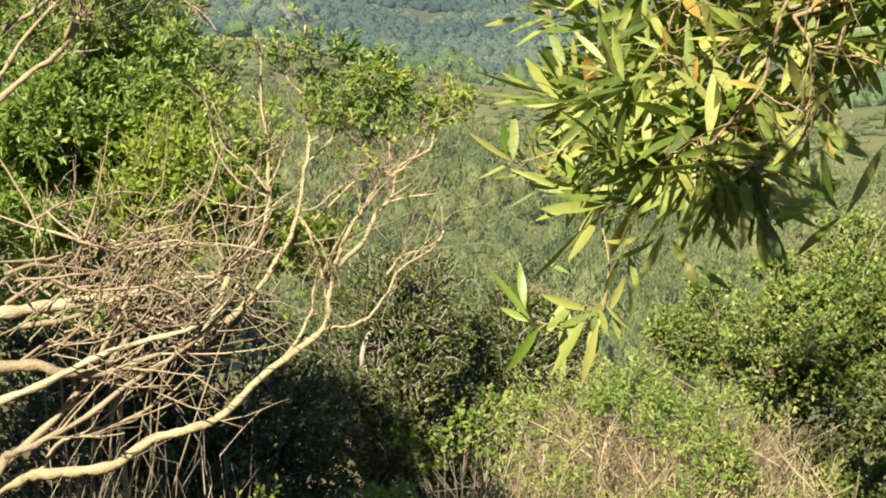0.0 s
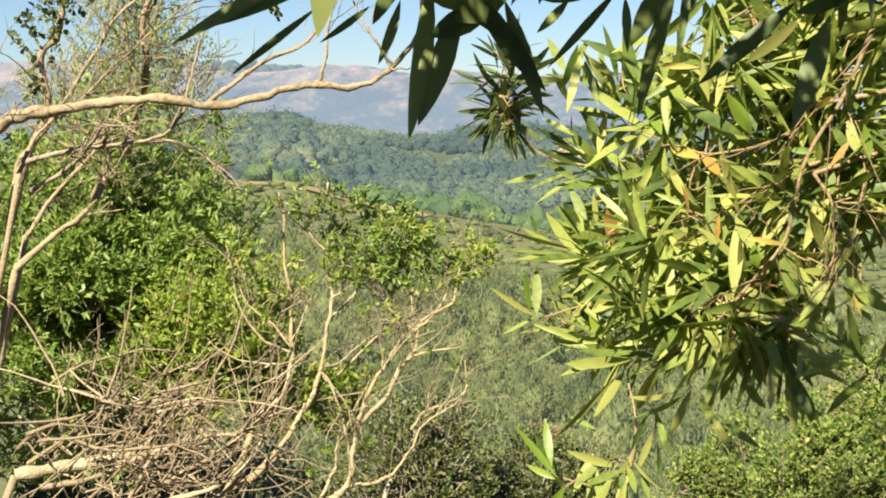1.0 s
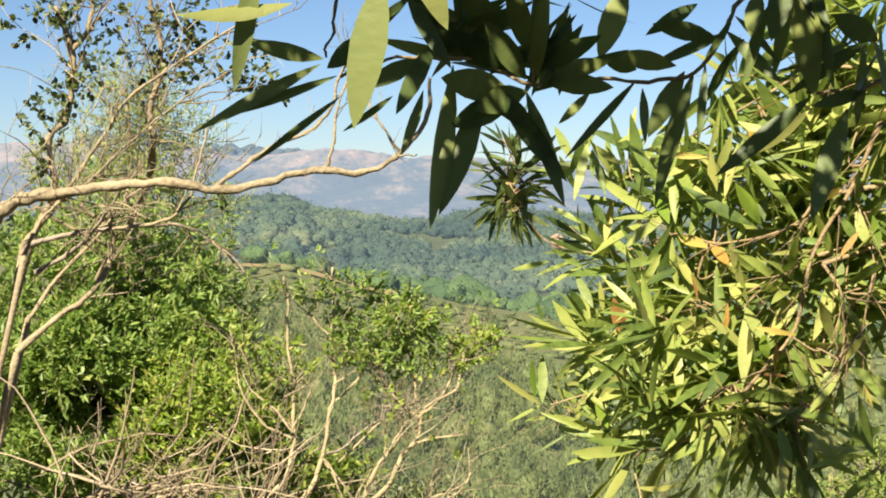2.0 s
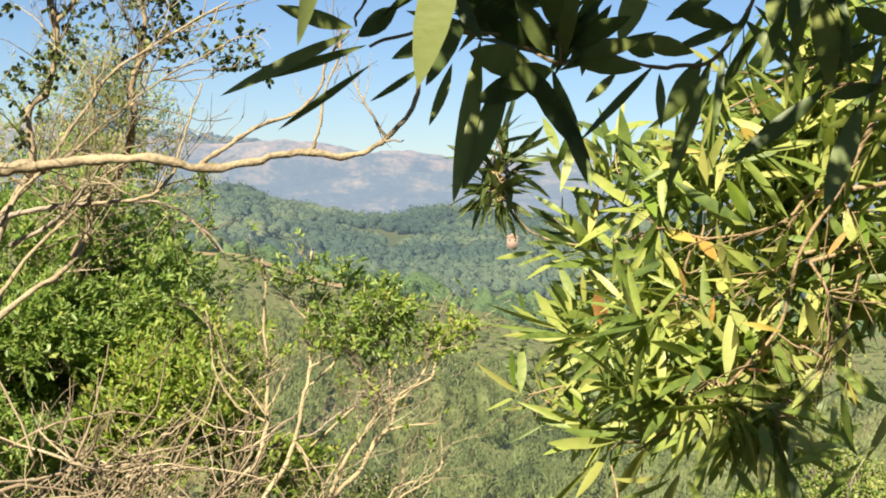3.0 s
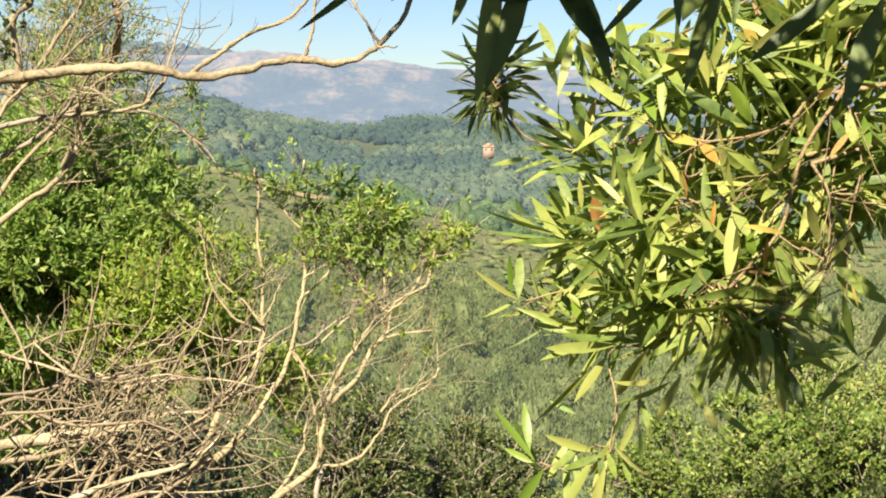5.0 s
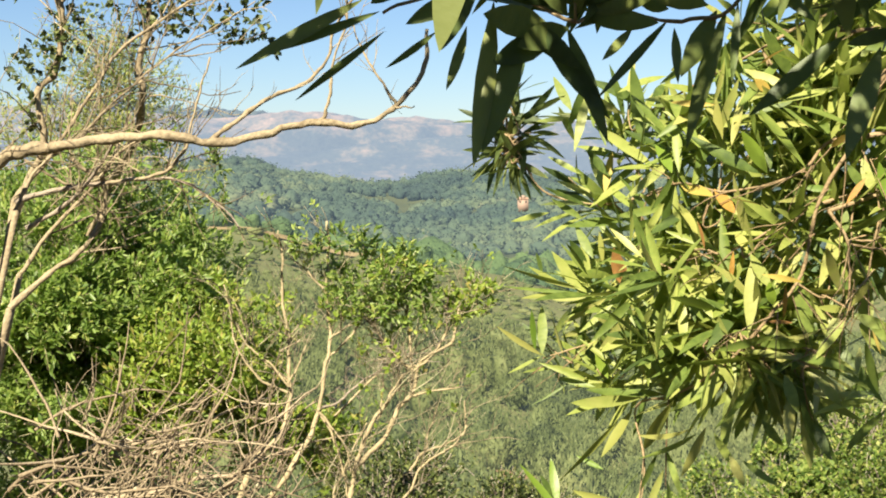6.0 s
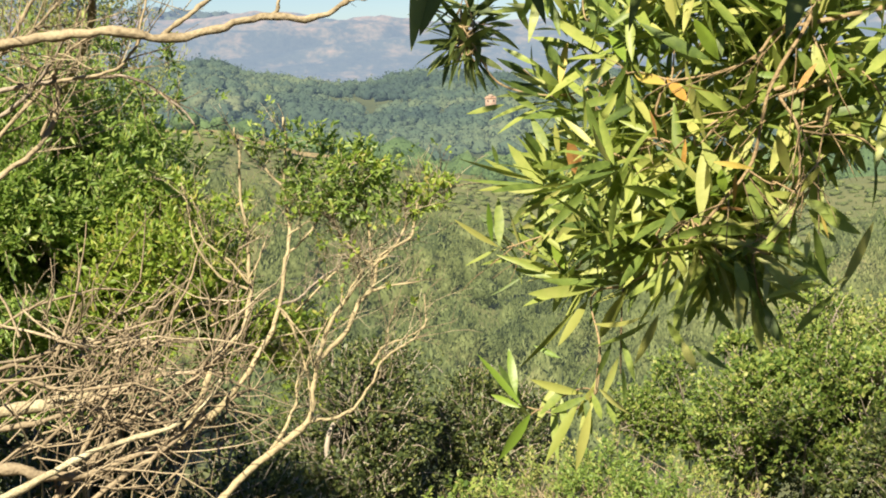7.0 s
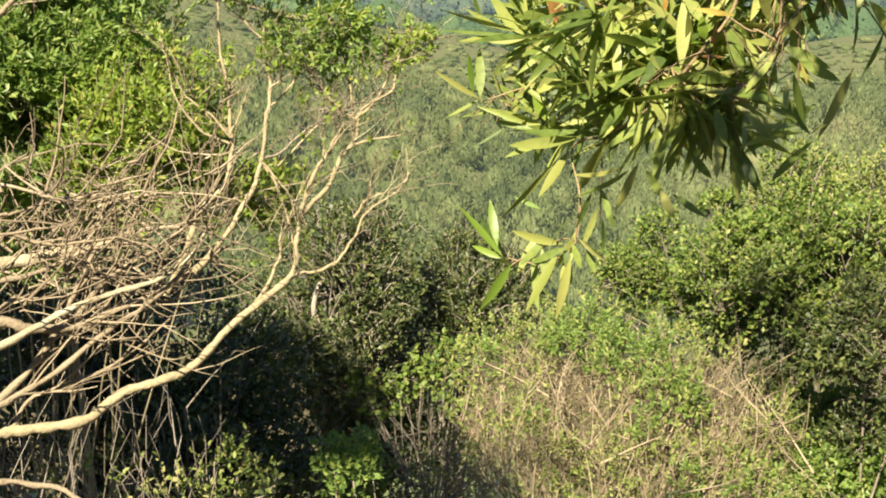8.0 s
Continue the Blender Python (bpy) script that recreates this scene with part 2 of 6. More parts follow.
def curve_points(ctrl, per=5):
    """A smooth line through the given places."""
    c = np.asarray(ctrl, float)
    if len(c) < 3:
        return np.linspace(c[0], c[-1], per + 1)
    c = np.vstack([2 * c[0] - c[1], c, 2 * c[-1] - c[-2]])
    out = []
    t = np.linspace(0, 1, per, endpoint=False)[:, None]
    for i in range(1, len(c) - 2):
        a, b, d, e = c[i - 1], c[i], c[i + 1], c[i + 2]
        out.append(0.5 * (2 * b + (d - a) * t + (2 * a - 5 * b + 4 * d - e) * t**2 + (3 * b - a - 3 * d + e) * t**3))
    return np.vstack([*out, c[-2:-1]])


def tube(buf, pts, r0, r1, sides=6, rough=0.2):
    pts = np.asarray(pts, float)
    n = len(pts)
    tan = unit(np.gradient(pts, axis=0))
    ref = np.array([0.31, 0.9, 0.27]) if abs(tan[0] @ unit([0.31, 0.9, 0.27])) < 0.9 else np.array([0.9, 0.1, 0.4])
    u = unit(np.cross(tan, ref))
    w = np.cross(tan, u)
    s = np.linspace(0, 1, n) ** 0.8
    r = (r0 + (r1 - r0) * s) * (1 + rough * np.random.uniform(-1, 1, n))
    a = np.arange(sides) * 2 * np.pi / sides
    ring = np.cos(a)[None, :, None] * u[:, None] + np.sin(a)[None, :, None] * w[:, None]
    v = pts[:, None] + ring * r[:, None, None] * (1 + 0.5 * rough * np.random.uniform(-1, 1, (n, sides, 1)))
    i, j = np.meshgrid(np.arange(n - 1), np.arange(sides), indexing="ij")
    p, q = i * sides + j, i * sides + (j + 1) % sides
    f = np.concatenate([np.stack([p, q, q + sides], -1).reshape(-1, 3), np.stack([p, q + sides, p + sides], -1).reshape(-1, 3)])
    tip = np.array([[(n - 1) * sides, (n - 1) * sides + k, (n - 1) * sides + k + 1] for k in range(1, sides - 1)])
    buf.add(v, np.concatenate([f, tip]))


def stem(buf, ctrl, r0, r1, sides=7, wob=0.0, per=6):
    """A stem through places given by bearing, height angle and distance. Returns its line."""
    pts = curve_points([at(p) for p in ctrl], per)
    if wob:
        k = np.random.normal(0, wob, pts.shape)
        pts = pts + (k + np.roll(k, 1, 0)) / 2
    tube(buf, pts, r0, r1, sides)
    return pts


def twigs(buf, line, n, length, r, spread=0.8, lift=0.3, droop=0.0, sub=2, lo=0.2, sides=4, ends=None, sway=0.35):
    """Side twigs off a line, each with smaller ones of its own."""
    for _ in range(n):
        k = random.uniform(lo, 1.0) * (len(line) - 2)
        i = int(k)
        p = line[i] + (line[i + 1] - line[i]) * (k - i)
        along = unit(line[min(i + 2, len(line) - 1)] - line[i])
        d = unit(along * 0.8 + np.random.normal(0, spread, 3) * [1, 0.8, 1] + [0, 0, lift])
        ln = length * random.uniform(0.4, 1.15)
        m = 6
        pts = [p]
        for _ in range(m):
            d = unit(d + np.random.normal(0, sway * 0.45, 3) + [0, 0, -droop])
            pts.append(pts[-1] + d * ln / m)
        pts = np.array(pts)
        tube(buf, pts, r, r * 0.35, sides)
        if ends is not None:
            ends.append((pts[-1], d))
        if sub:
            twigs(buf, pts, sub, length * 0.5, r * 0.6, spread, lift, droop, sub - 1, 0.2, sides, ends, sway)


def leaf_cloud(buf, pos, d, size, slim=0.36, fold=0.25, flat=False, stray=0.75):
    """Many small folded blades at once: pos and d are (n, 3); size is each blade's length."""
    n = len(pos)
    d = unit(d)
    nor = unit(np.random.normal(0, stray, (n, 3)) + TO_SUN * 0.8 + [0, 0, 0.3])    # leaves turn to the light
    side = unit(np.cross(d, nor))
    nor = np.cross(side, d)
    size = np.broadcast_to(size, (n,))[:, None]
    w = size * slim * np.random.uniform(0.75, 1.25, (n, 1))
    up = nor * w * fold
    if flat:
        v = np.stack([pos, pos + d * size * 0.45 + side * w, pos + d * size, pos + d * size * 0.45 - side * w], 1)
        buf.add(v, (np.arange(n)[:, None, None] * 4 + np.array([[0, 1, 2], [0, 2, 3]])[None]).reshape(-1, 3))
        return
    bow = nor * size * np.random.uniform(-0.12, 0.06, (n, 1))
    v = np.stack([pos, pos + d * size * 0.28 + side * w * 0.85 + up, pos + d * size * 0.66 + side * w * 0.8 + up + bow * 0.4, pos + d * size + bow, pos + d * size * 0.66 - side * w * 0.8 + up + bow * 0.4, pos + d * size * 0.28 - side * w * 0.85 + up], 1)
    f = np.array([[0, 1, 2], [0, 2, 3], [0, 3, 4], [0, 4, 5]])
    buf.add(v, (np.arange(n)[:, None, None] * 6 + f[None]).reshape(-1, 3))


def sprigs(buf, centre, radii, n, leaf, per=8, length=0.07, hollow=0.5, up=0.5, slim=0.36, stems=None, stem_r=0.0012, gaps=0.35, freq=3.0, flat=False):
    """Leafy shoots filling an uneven lobe, denser towards its rim, with holes."""
    c, radii = np.asarray(centre, float), np.asarray(radii, float)
    d = unit(np.random.normal(0, 1, (n, 3)))
    r = np.random.uniform(hollow**3, 1, n) ** (1 / 3)
    lump = np.array([noise.noise(Vector((c + 2.1 * v))) for v in d])
    p = c + d * radii * (r * (1 + 0.45 * lump))[:, None]
    keep = np.array([noise.noise(Vector(q * freq)) for q in p]) > -gaps
    p, d = p[keep], d[keep]
    n = len(p)
    ax = unit(d * 0.7 + np.random.normal(0, 0.5, (n, 3)) + [0, 0, up])
    ln = length * np.random.uniform(0.5, 1.3, n)
    t = np.linspace(0.15, 1.0, per)
    pos = p[:, None] + ax[:, None] * (ln[:, None] * t)[..., None]
    rnd = unit(np.random.normal(0, 1, (n, per, 3)))
    ld = unit(ax[:, None] * (0.35 + 0.7 * t[None, :, None]) + rnd * 0.9)
    leaf_cloud(buf, pos.reshape(-1, 3), ld.reshape(-1, 3), leaf * np.random.uniform(0.6, 1.25, n * per), slim, flat=flat)
    if stems is not None:
        for q, a, k in zip(p[::3], ax[::3], ln[::3]):
            back = unit(c - [0, 0, radii[2]] - q)
            tube(stems, np.array([q + back * 0.5 * k - a * 0.6 * k, q, q + a * k]), stem_r * 1.4, stem_r * 0.6, 3)


def stem_part(parent, name, ctrl, r0, r1, mat, label="", sides=8, wob=0.0016):
    """One stem as a part of its own. Returns its line."""
    buf = Buf()
    line = stem(buf, ctrl, r0, r1, sides, wob)
    part(name, buf, mat, parent, label)
    return line


# ---- ground: one sheet from the station to the horizon ----
def ground_height(x, y):
    """Hillside falling away ahead, a brushy knoll, a wooded valley, foothills and a high ridge."""
    r = np.hypot(x, y)
    b = np.degrees(np.arctan2(x, y))
    ahead = np.clip(np.cos(np.radians(b)) * 1.25 + 0.25, 0, 1)
    b = np.clip(b, -60, 60)
    crest_fall = np.interp(b, [-30, -14, -12.5, -10.7, -8.9, -6.8, -3.9, 0, 4, 8, 12, 30], [-0.2, -2.8, -2.95, -3.0, -3.4, -3.95, -4.35, -5.0, -6.0, -6.6, -6.0, -4.0])
    knoll = 1.6 + 150 * np.tan(np.radians(crest_fall))
    foot = 1.6 + 900 * np.tan(np.radians(np.interp(b, [-30, -14, -11.5, -10.2, -9.3, -7.8, -5.3, -4.1, -2.5, -1.3, 1, 4, 8, 14, 30], [-0.7, -0.55, -0.25, -0.3, -0.8, -0.95, -1.35, -1.3, -0.9, -0.75, -1.0, -1.1, -0.9, -0.6, -0.5])))
    ridge = 1.6 + 3600 * np.tan(np.radians(np.interp(b, [-60, -30, -17, -14, -11, -6, -3, 0, 4, 8, 14, 30, 60], [1.5, 2.1, 2.5, 2.2, 1.9, 1.68, 1.75, 1.6, 1.6, 1.75, 1.5, 1.2, 1.0])))
    rs = np.array([0, 1.2, 3, 6, 12, 30, 60, 105, 150, 190, 330, 480, 700, 900, 1200, 1700, 2600, 3600, 4700])
    z = np.zeros_like(r)
    zs = [0 * r, 0 * r, 0 * r - 0.9, 0 * r - 2.6, 0 * r - 5.5, 0 * r - 11, 0.35 * knoll - 11, 0.75 * knoll - 4.2, knoll, knoll - 6, 0 * r - 34, 0 * r - 32, 0.45 * foot - 15, foot, foot - 25, 0 * r - 20, 0.55 * ridge, ridge, ridge - 80]
    k = np.clip(np.searchsorted(rs, r, side="right") - 1, 0, len(rs) - 2)
    t = np.clip((r - rs[k]) / (rs[k + 1] - rs[k]), 0, 1)
    t = t * t * (3 - 2 * t) * 0.5 + t * 0.5
    stack = np.stack(zs)
    ix = np.arange(len(r))
    z = stack[k, ix] * (1 - t) + stack[k + 1, ix] * t
    return z * ahead + (1 - ahead) * np.minimum(r * 0.25, 60)


def relief(x, y):
    r = math.hypot(x, y)
    v = Vector((x + 2300 * (r > 1500), y, 0))
    amp = min(r * 0.004, 12) * (1 + 3.0 * math.exp(-(((r - 620) / 260) ** 2))) if r < 1500 else 70 * min(1, (r - 1500) / 1200) * (1 - 0.86 * math.exp(-(((r - 3600) / 560) ** 2)))
    if r < 1500:
        amp *= 1 - 0.72 * math.exp(-(((r - 900) / 170) ** 2))
    f = 1 / max(6, min(r * 0.16, 420))
    out = amp * noise.fractal(v * f, 0.9, 2.0, 5)
    if r > 1500:
        out -= amp * 0.9 * abs(noise.noise(v / 520.0)) + amp * 0.35 * abs(noise.noise(v / 190.0))
    return out


bear = np.radians(np.concatenate([np.arange(-180, -34, 8), np.arange(-30, 30.1, 0.3), np.arange(36, 180, 8)]))
rad = np.concatenate([[0.0], np.geomspace(0.6, 1700, 110), np.geomspace(1740, 4700, 90)])
RR, BB = np.meshgrid(rad, bear, indexing="ij")
gx, gy = (RR * np.sin(BB)).ravel(), (RR * np.cos(BB)).ravel()
gz = ground_height(gx, gy) + np.array([relief(a, b) for a, b in zip(gx, gy)])
nb = len(bear)
gi, gj = np.meshgrid(np.arange(len(rad) - 1), np.arange(nb), indexing="ij")
gp, gq = gi * nb + gj, gi * nb + (gj + 1) % nb
gbuf = Buf()
gbuf.add(np.stack([gx, gy, gz], -1), np.concatenate([np.stack([gp, gp + nb, gq + nb], -1).reshape(-1, 3), np.stack([gp, gq + nb, gq], -1).reshape(-1, 3)]))
ground = part("ground", gbuf, M_DIRT, None, kind="structure")
tagged(ground, "dry brown hillside falling into a wooded valley", "ground")
# ridge, knoll and valley slopes emit blue-grey, a painted distance haze
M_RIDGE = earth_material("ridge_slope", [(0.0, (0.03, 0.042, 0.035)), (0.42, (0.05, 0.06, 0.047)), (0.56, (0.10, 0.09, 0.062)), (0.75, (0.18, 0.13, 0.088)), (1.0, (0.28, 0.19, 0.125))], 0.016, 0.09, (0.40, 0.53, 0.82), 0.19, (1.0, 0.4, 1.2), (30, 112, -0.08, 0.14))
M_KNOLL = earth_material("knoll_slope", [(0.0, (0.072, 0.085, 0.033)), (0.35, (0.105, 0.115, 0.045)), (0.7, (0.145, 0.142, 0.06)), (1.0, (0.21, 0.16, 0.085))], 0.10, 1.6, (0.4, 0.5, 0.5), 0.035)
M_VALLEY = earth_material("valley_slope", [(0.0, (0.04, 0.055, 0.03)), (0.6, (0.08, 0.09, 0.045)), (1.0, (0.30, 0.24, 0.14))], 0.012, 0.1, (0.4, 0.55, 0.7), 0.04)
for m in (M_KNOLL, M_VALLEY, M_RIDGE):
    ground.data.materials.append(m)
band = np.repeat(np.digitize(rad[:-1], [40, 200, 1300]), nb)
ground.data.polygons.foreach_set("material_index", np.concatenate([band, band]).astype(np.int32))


def on_ground(x, y):
    return np.array([x, y, float(ground_height(np.array([x]), np.array([y]))[0]) + relief(x, y)])


def rooted(parent, root, tops_, mat, r0=0.012, r1=0.003, name="stem"):
    """Stems from one root on the ground up into the given places."""
    root = on_ground(*root)
    for q in tops_:
        q = np.asarray(q, float)
        foot = root + [random.uniform(-0.08, 0.08), random.uniform(-0.08, 0.08), -0.03]
        mid = foot + (q - foot) * 0.5 + np.array([random.uniform(-0.06, 0.06), random.uniform(-0.06, 0.06), 0.12])
        b = Buf()
        tube(b, curve_points([foot, mid, q], 7), r0, r1, 7)
        part(name, b, mat, parent)


def crown_points(n, r_lo, r_hi, b_lo, b_hi, seed):
    g = np.random.default_rng(seed)
    r = np.sqrt(g.uniform(r_lo**2, r_hi**2, n))
    b = np.radians(g.uniform(b_lo, b_hi, n))
    x, y = r * np.sin(b), r * np.cos(b)
    return x, y, ground_height(x, y) + np.array([relief(p, q) for p, q in zip(x, y)])


def ball(level):
    bm = bmesh.new()
    bmesh.ops.create_icosphere(bm, subdivisions=level, radius=1.0)
    bm.verts.ensure_lookup_table()
    out = np.array([v.co[:] for v in bm.verts]), np.array([[v.index for v in f.verts] for f in bm.faces])
    bm.free()
    return out


def clumps(name, label, cat, mat, places, size, tufts, tuft, squash=0.8, cluster=None, level=3, lump=0.3, core=0.92, slim=0.5, rise=0.0, stray=0.4, shell=0.93):
    """Far crowns: each a lumpy heap with small leafy tufts on its face."""
    buf = Buf()
    bv, bf = ball(level)
    x, y, z = places
    keep = np.ones(len(x), bool)
    if cluster:
        keep = np.array([noise.noise(Vector((a / cluster, b / cluster, 3.0))) for a, b in zip(x, y)]) > -0.27
    for a, b, c in zip(x[keep], y[keep], z[keep]):
        s = size * random.uniform(0.5, 1.4) * 0.5
        ks, ph = np.random.normal(0, 2.6, (7, 3)), np.random.uniform(0, 6.28, 7)
        kf, pf = np.random.normal(0, 7.0, (9, 3)), np.random.uniform(0, 6.28, 9)
        swell = lambda u: 1 + lump * np.cos(u @ ks.T + ph).sum(-1) / 2.2 + lump * 0.5 * np.cos(u @ kf.T + pf).sum(-1) / 2.6
        grow = np.array([s * random.uniform(0.85, 1.2), s, s * squash * random.uniform(0.8, 1.25)])
        heart = np.array([a, b, c + s * 0.55 * squash])
        buf.add(heart + bv * swell(bv)[:, None] * grow * core, bf)
        d = unit(np.random.normal(0, 1, (tufts, 3)) + [0, -0.95, 0.6])
        p = heart + d * swell(d)[:, None] * grow * np.random.uniform(shell, 1.06, (tufts, 1))
        leaf_cloud(buf, p, d + np.random.normal(0, 0.6, (tufts, 3)) + [0, 0, rise], 2 * tuft * s * np.random.uniform(0.6, 1.5, tufts), slim, flat=True, stray=stray)
    ob = part(name, buf, mat, None, kind="stuff")
    return tagged(ob, label, cat)


# dark leaves with blue emission: the haze is painted into both materials
M_HAZE_WOODS = leaf_material("far_woods_leaf", [(0.0, (0.02, 0.038, 0.03)), (0.4, (0.04, 0.065, 0.04)), (0.75, (0.085, 0.11, 0.055)), (1.0, (0.14, 0.14, 0.075))], (0.10, 0.15, 0.07), 0.9, 0.08, grain=0.45, haze_glow=(0.38, 0.52, 0.68), haze_strength=0.062, tone=0.014, relief_depth=1.3)
M_RIDGE_WOODS = leaf_material("ridge_woods_leaf", [(0.0, (0.02, 0.035, 0.03)), (1.0, (0.06, 0.075, 0.045))], (0.08, 0.1, 0.06), 0.9, 0.08, grain=0.2, haze_glow=(0.40, 0.53, 0.82), haze_strength=0.15)


def clear(places, b_lo, b_hi, r_lo, r_hi):
    """Leaves a clearing between two bearings and two distances."""
    x, y, z = places
    r, b = np.hypot(x, y), np.degrees(np.arctan2(x, y))
    keep = ~((b > b_lo) & (b < b_hi) & (r > r_lo) & (r < r_hi))
    return x[keep], y[keep], z[keep]


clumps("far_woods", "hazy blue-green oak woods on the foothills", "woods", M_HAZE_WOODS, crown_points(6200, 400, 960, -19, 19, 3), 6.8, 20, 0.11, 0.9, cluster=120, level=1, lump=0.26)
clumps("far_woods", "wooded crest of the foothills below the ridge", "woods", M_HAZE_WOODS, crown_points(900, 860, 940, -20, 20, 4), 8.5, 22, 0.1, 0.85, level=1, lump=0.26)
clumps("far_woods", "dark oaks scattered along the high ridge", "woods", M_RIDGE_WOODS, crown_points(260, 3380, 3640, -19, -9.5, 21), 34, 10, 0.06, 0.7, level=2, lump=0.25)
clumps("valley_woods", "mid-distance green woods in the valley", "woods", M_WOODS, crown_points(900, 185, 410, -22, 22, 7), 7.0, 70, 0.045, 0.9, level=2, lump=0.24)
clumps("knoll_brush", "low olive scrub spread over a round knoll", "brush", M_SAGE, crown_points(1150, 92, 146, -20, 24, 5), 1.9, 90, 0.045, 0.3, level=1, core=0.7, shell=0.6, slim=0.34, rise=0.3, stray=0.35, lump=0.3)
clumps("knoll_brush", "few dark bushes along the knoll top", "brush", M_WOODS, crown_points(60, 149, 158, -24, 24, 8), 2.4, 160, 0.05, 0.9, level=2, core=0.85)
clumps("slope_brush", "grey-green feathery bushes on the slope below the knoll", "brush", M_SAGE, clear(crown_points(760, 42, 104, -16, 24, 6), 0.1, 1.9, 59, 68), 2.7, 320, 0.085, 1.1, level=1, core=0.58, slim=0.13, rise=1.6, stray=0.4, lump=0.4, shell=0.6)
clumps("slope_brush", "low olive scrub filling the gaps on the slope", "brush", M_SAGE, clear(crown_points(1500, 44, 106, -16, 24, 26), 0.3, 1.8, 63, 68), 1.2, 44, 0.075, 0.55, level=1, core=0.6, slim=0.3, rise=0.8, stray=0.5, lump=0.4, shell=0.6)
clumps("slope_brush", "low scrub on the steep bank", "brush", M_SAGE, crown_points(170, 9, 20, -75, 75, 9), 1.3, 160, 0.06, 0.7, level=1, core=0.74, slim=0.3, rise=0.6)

# dirt road along the top of the knoll, and a bare bank below
def ground_strip(name, label, cat, line, width, mat):
    pts = curve_points(line, 8)
    side = unit(np.cross(np.gradient(pts, axis=0), [0, 0, 1]))
    edge = width * (0.5 + 0.25 * np.array([noise.noise(Vector(p * 0.2)) for p in pts]))[:, None]
    rows = [pts + side * edge * k for k in (-1, -0.4, 0.4, 1)]
    v = np.stack(rows, 1).reshape(-1, 3)
    v[:, 2] = ground_height(v[:, 0], v[:, 1]) + np.array([relief(a, b) for a, b in v[:, :2]]) + 0.25
    buf, n = Buf(), len(pts)
    f = [t for k in range(n - 1) for m in range(3) for t in ((4 * k + m, 4 * k + m + 1, 4 * k + m + 5), (4 * k + m, 4 * k + m + 5, 4 * k + m + 4))]
    buf.add(v, f)
    return tagged(part(name, buf, mat, None, kind="structure"), label, cat)


def on_bearing(b, r):
    return (r * math.sin(radians(b)), r * math.cos(radians(b)), 0)


M_BANK = earth_material("reddish_earth", [(0.0, (0.14, 0.09, 0.055)), (0.5, (0.24, 0.15, 0.10)), (1.0, (0.33, 0.23, 0.16))], 0.15, 2.0)
M_ROAD = earth_material("dry_earth", [(0.0, (0.15, 0.12, 0.06)), (0.5, (0.26, 0.20, 0.11)), (1.0, (0.36, 0.29, 0.17))], 0.15, 2.0)
ground_strip("dirt_road", "pale dirt road along the knoll top", "road", [on_bearing(-16, 144), on_bearing(-12.5, 145), on_bearing(-10, 145), on_bearing(-7.5, 144), on_bearing(-4.5, 142)], 3.6, M_ROAD)
ground_strip("dirt_road", "pale track between the far woods", "road", [on_bearing(-5.6, 560), on_bearing(-4.4, 570), on_bearing(-3.8, 540), on_bearing(-3.6, 500)], 9, M_ROAD)
ground_strip("bare_bank", "bare reddish earth bank among scrub", "ground", [on_bearing(0.4, 65.5), on_bearing(1.0, 66), on_bearing(1.8, 65.2)], 2.6, M_BANK)

# house on the far slope
house = thing("house", "small pinkish house on the wooded far slope", "house")
hb = 1.38
hx, hy, _ = on_bearing(hb, 600)
hz = 1.6 + 600 * math.tan(radians(-2.0))


def block(x0, x1, y0, y1, z0, z1):
    b = Buf()
    c = np.array([(x, y, z) for z in (z0, z1) for y in (y0, y1) for x in (x0, x1)])
    b.add(c * 0.62 + [hx, hy, hz], [(0, 2, 3), (0, 3, 1), (4, 5, 7), (4, 7, 6), (0, 1, 5), (0, 5, 4), (2, 6, 7), (2, 7, 3), (0, 4, 6), (0, 6, 2), (1, 3, 7), (1, 7, 5)])
    return b


M_WALL = earth_material("house_wall", [(0.0, (0.27, 0.19, 0.15)), (1.0, (0.34, 0.25, 0.20))], 0.3, 3.0)
M_ROOF = earth_material("house_roof", [(0.0, (0.30, 0.19, 0.14)), (1.0, (0.42, 0.28, 0.2))], 0.5, 4.0)
M_PANE = earth_material("house_pane", [(0.0, (0.03, 0.035, 0.04)), (1.0, (0.05, 0.055, 0.06))], 1.0, 4.0)
part("wall", block(-4, 4, 0, 7, -6, 3.2), M_WALL, house)
part("wall", block(-1.5, 1.5, 0.5, 3.5, 3.2, 6.0), M_WALL, house)
for wx in (-2.6, 1.6):
    part("window", block(wx, wx + 1.1, -0.06, 0.1, 0.6, 2.0), M_PANE, house)
rb = Buf()
rb.add(np.array([(-4.6, -0.6, 3.2), (4.6, -0.6, 3.2), (4.6, 7.6, 3.2), (-4.6, 7.6, 3.2), (-3, 3.5, 5.0), (3, 3.5, 5.0)]) * 0.62 + [hx, hy, hz], [(0, 1, 5), (0, 5, 4), (2, 3, 4), (2, 4, 5), (3, 0, 4), (1, 2, 5)])
part("roof", rb, M_ROOF, house)

# ---- pale-barked tree on the near bank ----
tree = thing("bare_branched_tree", "pale-barked tree with long bare branches and sparse leaf tufts", "tree")
bough = Buf()
